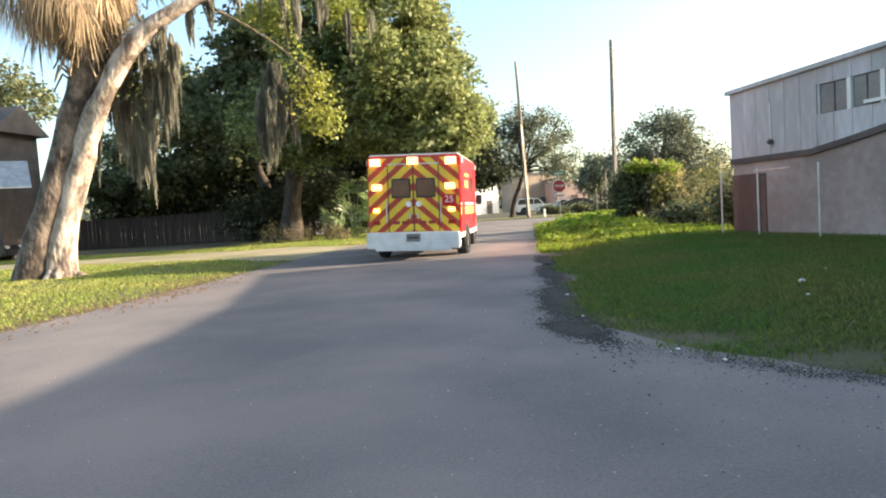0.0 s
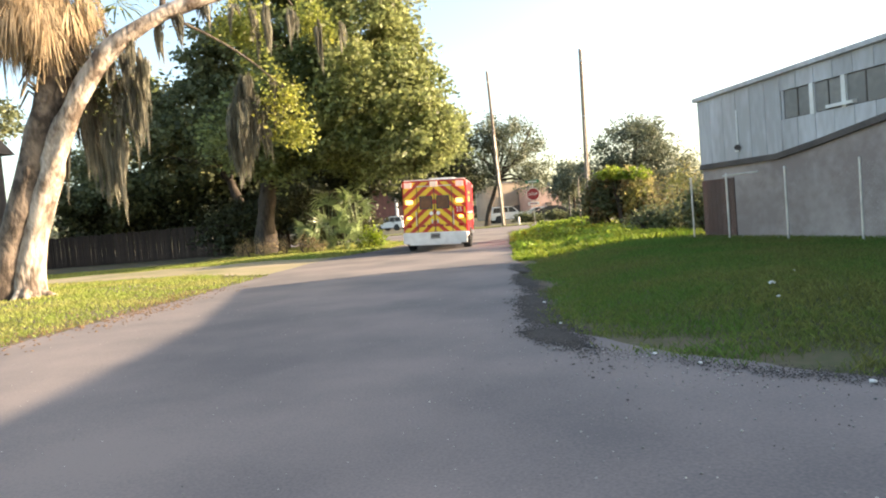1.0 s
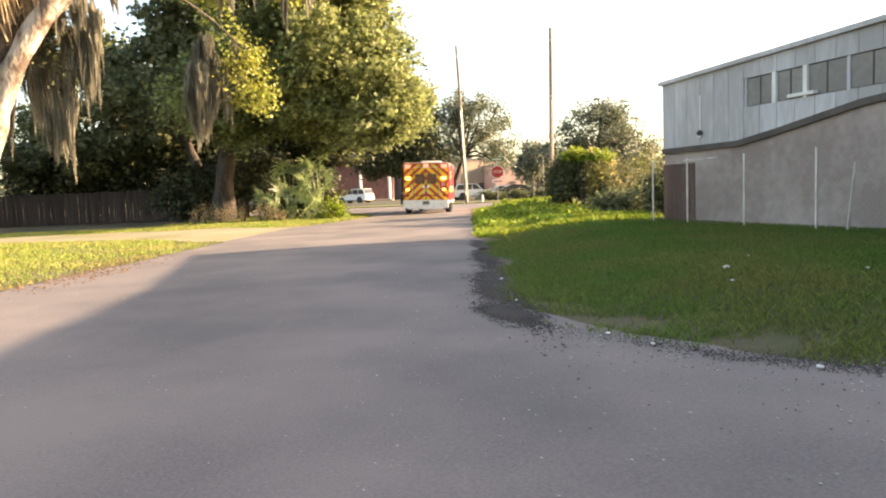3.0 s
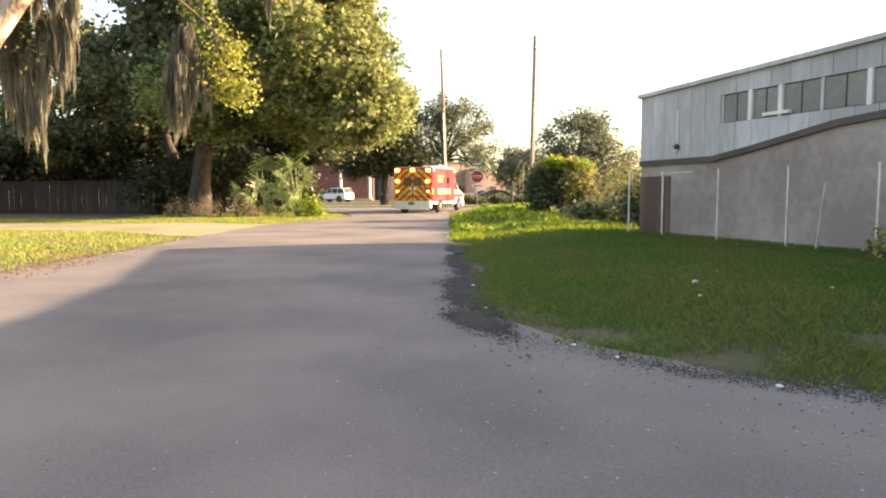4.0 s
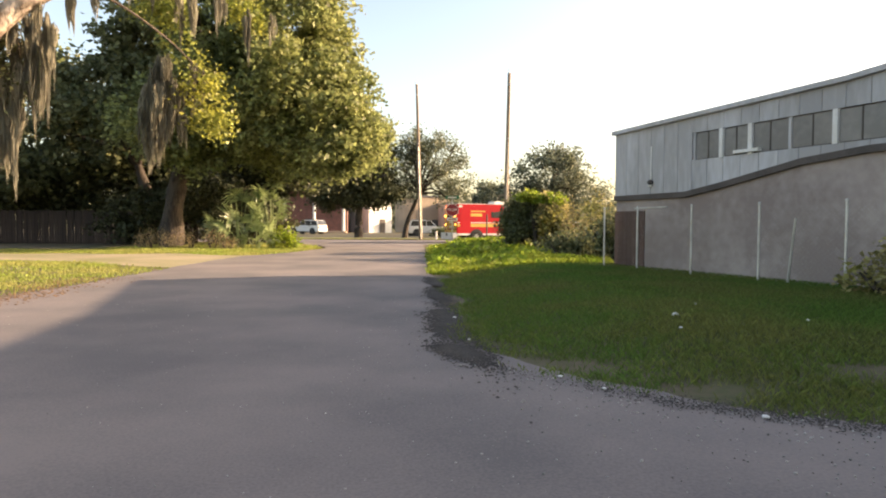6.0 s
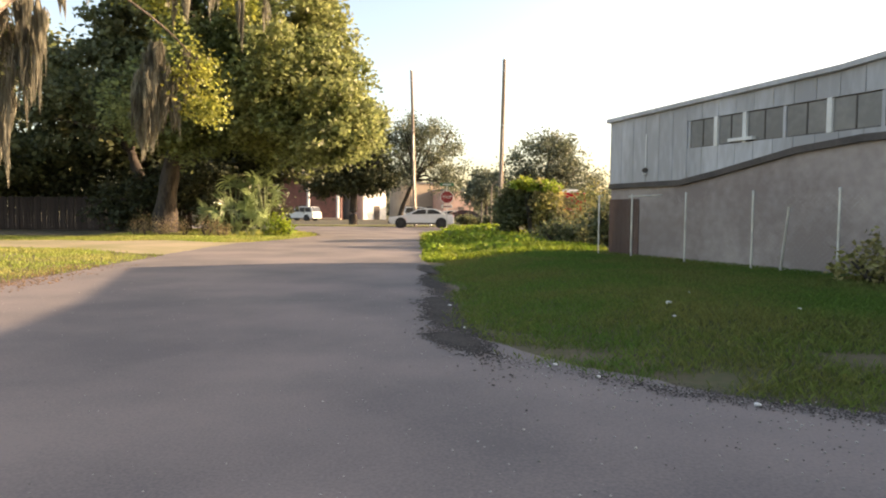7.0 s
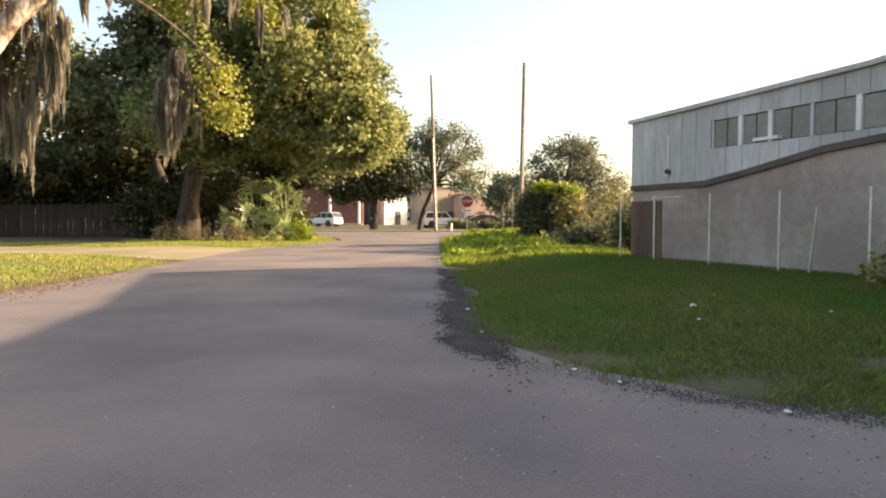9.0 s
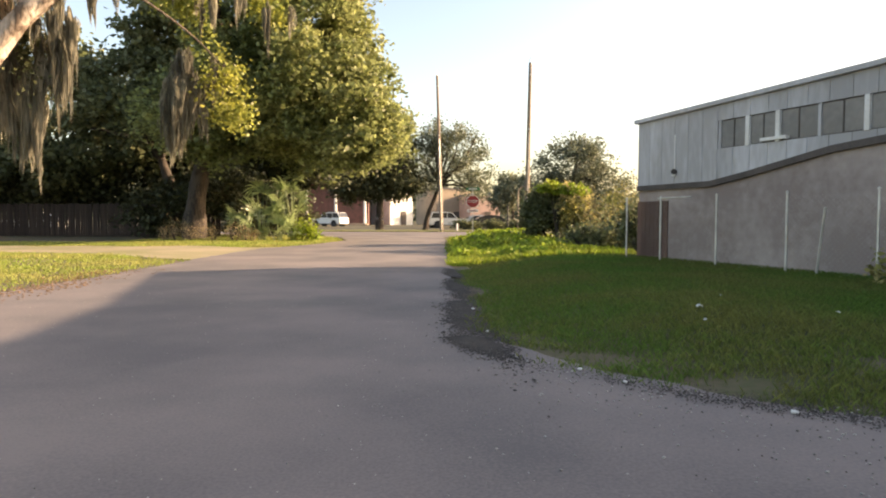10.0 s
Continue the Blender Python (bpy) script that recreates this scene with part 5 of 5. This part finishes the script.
def car(name, label, body, kind, at, rz, category="car"):
    """Origin on the ground under the middle; it faces +y."""
    c = thing(name, at, rz, label=label, category=category)
    if kind == "suv":
        L, W, H = 4.9, 1.95, 1.85
        low = [(-L / 2, 0.45), (-L / 2 + 0.1, 0.32), (L / 2 - 0.15, 0.32), (L / 2, 0.5), (L / 2 - 0.05, 0.95), (1.0, 1.12), (-L / 2 + 0.03, 1.12)]
        cab = [(-L / 2 + 0.06, 1.06), (1.05, 1.06), (0.35, 1.74), (-0.6, H), (-L / 2 + 0.40, H - 0.04)]
        wins = [[(-2.18, 1.14), (-1.20, 1.14), (-1.20, 1.72), (-1.98, 1.72)], [(-1.13, 1.14), (-0.30, 1.14), (-0.30, 1.73), (-1.13, 1.73)], [(-0.23, 1.14), (0.80, 1.14), (0.26, 1.70), (-0.23, 1.73)]]
        axles, r = (-1.45, 1.5), 0.38
    else:
        L, W, H = 4.95, 1.88, 1.48
        low = [(-L / 2, 0.5), (-L / 2 + 0.12, 0.28), (L / 2 - 0.2, 0.28), (L / 2, 0.48), (L / 2 - 0.06, 0.80), (1.05, 0.98), (-1.7, 1.04), (-L / 2 + 0.03, 1.0)]
        cab = [(-1.95, 1.0), (1.15, 0.96), (0.35, 1.40), (-0.25, H), (-0.95, H - 0.02), (-1.45, 1.30)]
        wins = [[(-1.5, 1.06), (-0.45, 1.05), (-0.45, 1.38), (-0.95, 1.38), (-1.3, 1.24)], [(-0.35, 1.05), (0.85, 1.02), (0.25, 1.34), (-0.2, 1.38), (-0.35, 1.38)]]
        axles, r = (-1.5, 1.55), 0.36
    part("body", prism(low, W, lambda u, v, w: (w - W / 2, u, v), 0.06), M[body], c, smooth=False)
    cw = W - 0.18
    part("cabin", prism(cab, cw, lambda u, v, w: (w - cw / 2, u, v), 0.06), M[body], c)
    for s in (-1, 1):
        for wn_ in wins:
            part("side_window", prism(wn_, 0.012, lambda u, v, w: (s * (cw / 2 + w), u, v)), M["window_glass"], c)
        for y in axles:
            part("wheel_arch", rod((s * (W / 2 - 0.25), y, r), (s * (W / 2 + 0.008), y, r), r + 0.07, seg=24), M["black"], c)
            wheel(c, s * (W / 2 - 0.09), y, r, 0.22)
        part("headlight", box((0.36, 0.10, 0.16), (s * (W / 2 - 0.3), L / 2 - 0.08, 0.70), 0.03), M["lamp_white"], c)
        part("tail_light", box((0.30, 0.06, 0.18), (s * (W / 2 - 0.25), -L / 2 + 0.02, 0.88), 0.02), M["tail_red"], c)
        part("mirror", box((0.2, 0.1, 0.13), (s * (W / 2 + 0.05), 0.75, 1.05), 0.03), M[body], c)
        part("door_handle", box((0.02, 0.2, 0.03), (s * (W / 2 + 0.006), -0.35, 0.88)), M["galvanised"], c)
        part("sill", box((0.04, 2.4, 0.08), (s * (W / 2 - 0.005), 0.02, 0.34)), M["black"], c)
    if kind == "suv":
        for s in (-1, 1):
            part("roof_rail", rod((s * (cw / 2 - 0.12), -1.7, H + 0.05), (s * (cw / 2 - 0.12), -0.2, H + 0.06), 0.022, seg=8), M["black"], c)
    a, b = (cab[1], cab[2])
    part("windscreen", prism([(a[0] - 0.05, a[1] + 0.06), (b[0] + 0.03, b[1] - 0.02), (b[0] + 0.06, b[1]), (a[0], a[1] + 0.07)], cw - 0.16, lambda u, v, w: (w - cw / 2 + 0.08, u + 0.02, v + 0.02)), M["window_glass"], c)
    a, b = (cab[0], cab[-1])
    part("rear_window", prism([(a[0] + 0.05, a[1] + 0.1), (b[0] - 0.02, b[1] - 0.05), (b[0] - 0.05, b[1] - 0.04), (a[0] + 0.01, a[1] + 0.1)], cw - 0.2, lambda u, v, w: (w - cw / 2 + 0.1, u - 0.02, v + 0.01)), M["window_glass"], c)
    part("front_bumper", box((W - 0.1, 0.12, 0.2), (0, L / 2 - 0.04, 0.42), 0.04), M["black"], c)
    part("rear_bumper", box((W - 0.1, 0.12, 0.2), (0, -L / 2 + 0.05, 0.45), 0.04), M[body], c)
    part("rear_plate", box((0.32, 0.02, 0.14), (0, -L / 2 - 0.012, 0.72)), M["bumper_steel"], c)
    return c


amb, drums = ambulance()
sedan = car("sedan", "white four-door sedan driving along the cross street", "car_white", "sedan", (0, 50.4, 0.04), 90)
car("suv", "white parked suv in front of the brick house", "car_white", "suv", (-15.6, 86, 0.0), 62)
car("suv", "white parked suv behind the roadside trees", "car_white", "suv", (-0.2, 76, 0.0), -70)
car("parked_car", "silver parked car beyond the cross street", "car_silver", "sedan", (4.0, 80, 0.0), -80)
car("parked_car", "dark parked car beside the stop sign lot", "car_dark", "sedan", (5.0, 73, 0.0), -84)
car("parked_car", "dark car parked under the trees by the house", "car_dark", "sedan", (-28.2, 28.6, 0.05), -75)


# ---- houses ----
def house(name, x, y, rz, w, d, h, wall, roof_m, label, roof_h=1.6, storeys=1, columns=0, bays=4):
    hs = thing(name, (x, y, 0), rz, label=label, category="house")
    part("wall", box((w, d, h), (0, d / 2, h / 2)), M[wall], hs)
    if roof_h:
        o = 0.5
        bm = prism([(-o, h), (d + o, h), (d / 2, h + roof_h)], w + 2 * o, lambda u, v, q: (q - w / 2 - o, u, v))
        part("roof", bm, M[roof_m], hs)
    else:
        part("roof", box((w + 0.3, d + 0.3, 0.25), (0, d / 2, h + 0.12), 0.03), M[roof_m], hs)
    sh = h / storeys
    for s in range(storeys):
        for k in range(bays):
            wx = -w / 2 + (k + 0.5) * w / bays
            z = sh * s + sh * 0.55
            wd = part("window", box((1.15, 0.10, 1.35), (wx, -0.04, z), 0.02), M["white_paint"], hs, "white framed window")
            for px in (-0.25, 0.25):
                part("pane", box((0.44, 0.02, 1.15), (wx + px, -0.10, z)), M["window_glass"], wd)
    for k in range(columns):
        cx = -w / 2 + 0.4 + k * (w - 0.8) / max(columns - 1, 1)
        part("column", rod((cx, -1.8, 0), (cx, -1.8, h - 0.3), 0.22, 0.19, 14), M["white_paint"], hs, "white porch column")
    if columns:
        part("porch_beam", box((w, 2.0, 0.35), (0, -1.0, h - 0.18), 0.02), M["white_paint"], hs)
        part("porch_floor", box((w, 2.2, 0.3), (0, -1.1, 0.15), 0.02), M["tan_wall"], hs)
    part("door", box((1.0, 0.10, 2.1), (w * 0.08, -0.05, 1.05), 0.01), M["dark_trim"], hs)
    return hs


house("brick_house", -18.6, 97, 4, 13.4, 9, 6.8, "brick", "roof_felt", "two-storey dark red brick house with white porch columns", 2.0, 1, 4, 0)
house("white_house", -7.3, 102, 38, 4.2, 6, 6.0, "white_paint", "roof_felt", "sunlit white rendered house beyond the trees", 1.6, 1, 0, 0)
house("tan_shop", 0.8, 108, 22, 6, 10, 5.8, "tan_wall", "roof_felt", "tan flat-roofed commercial building", 0, 2, 0, 0)
house("pink_shop", 5.8, 104, 18, 5, 10, 4.6, "pink_wall", "roof_felt", "low pink flat-roofed building", 0, 1, 0, 0)
for i, x in enumerate((1.6, 4.4, 7.2, 10.0)):
    shrub("low_hedge", x, 66 + 0.3 * i, [((0, 0, 0.35), (1.6, 0.7, 0.5))], 90, 18, (0.2, 0.2, 0.14), 0.12, "dark_leaf", "low dark clipped hedge beyond the cross street", 140 + i, "hedge")
house("cottage", -34.0, 32.0, 0, 10.2, 3.2, 7.0, "dark_trim", "dark_trim", "two-storey dark shaded house with wide eaves", 1.6, 2, 0, 0)
porch = part("porch_roof", prism([(0, 0), (2.2, -1.5), (2.2, -1.42), (0, 0.08)], 5.0, lambda u, v, w: (w - 5.0, -u, v)), M["galvanised"])
porch.matrix_basis = pose(-26.9, 31.9, 5.2, 0, 0, 42)
tagged(porch, "pale sheet-metal porch roof against the cottage", "roof")


# ---- what moves ----
def motions():
    rows = [(0, -3.16, 16.4, 0), (0.4, -3.05, 19.9, 0), (0.8, -2.93, 23.0, 0), (1.2, -2.85, 25.8, 0), (1.6, -2.78, 28.3, 0), (2.0, -2.72, 30.4, 0), (2.4, -2.66, 32.3, 0), (2.7, -2.6, 33.6, 0),
            (3.2, -2.55, 35.7, -4), (3.8, -2.45, 38.0, -14), (4.2, -2.25, 39.5, -23), (4.6, -1.85, 41.0, -33), (5.0, -1.25, 42.6, -42), (5.5, -0.15, 44.6, -54), (5.8, 0.85, 45.4, -65), (6.2, 2.4, 46.1, -77),
            (6.8, 5.6, 46.6, -86), (7.4, 10.4, 46.8, -90), (8.4, 19.0, 46.8, -90), (10, 34.0, 46.8, -90)]
    # the road is crowned, so it leans until it reaches the crossing
    walk(amb, [(t, pose(x, y, 0.03, 0, float(np.interp(t, (0, 2.7, 4.2), (2.2, 2.2, 0))), a)) for t, x, y, a in rows])
    turns, angle = [(0, 0)], 0
    for t in (0.65, 1.05, 1.82, 2.2, 2.75, 3.85, 4.45):
        turns += [(t, angle), (t + 0.04, angle + 60), (t + 0.08, angle + 120), (t + 0.13, angle + 180)]
        angle += 180
    turns.append((10, angle))
    for d, at in drums:
        walk(d, [(t, pose(*at, 0, 0, a)) for t, a in turns])
    walk(sedan, [(0, pose(74.2, 50.4, 0.06, 0, 0, 90)), (7.3, pose(-3.3, 50.4, 0.06, 0, 0, 90)), (7.7, pose(-7.6, 50.4, 0.06, 0, 0, 90)), (10, pose(-32.0, 50.4, 0.06, 0, 0, 90))])


motions()
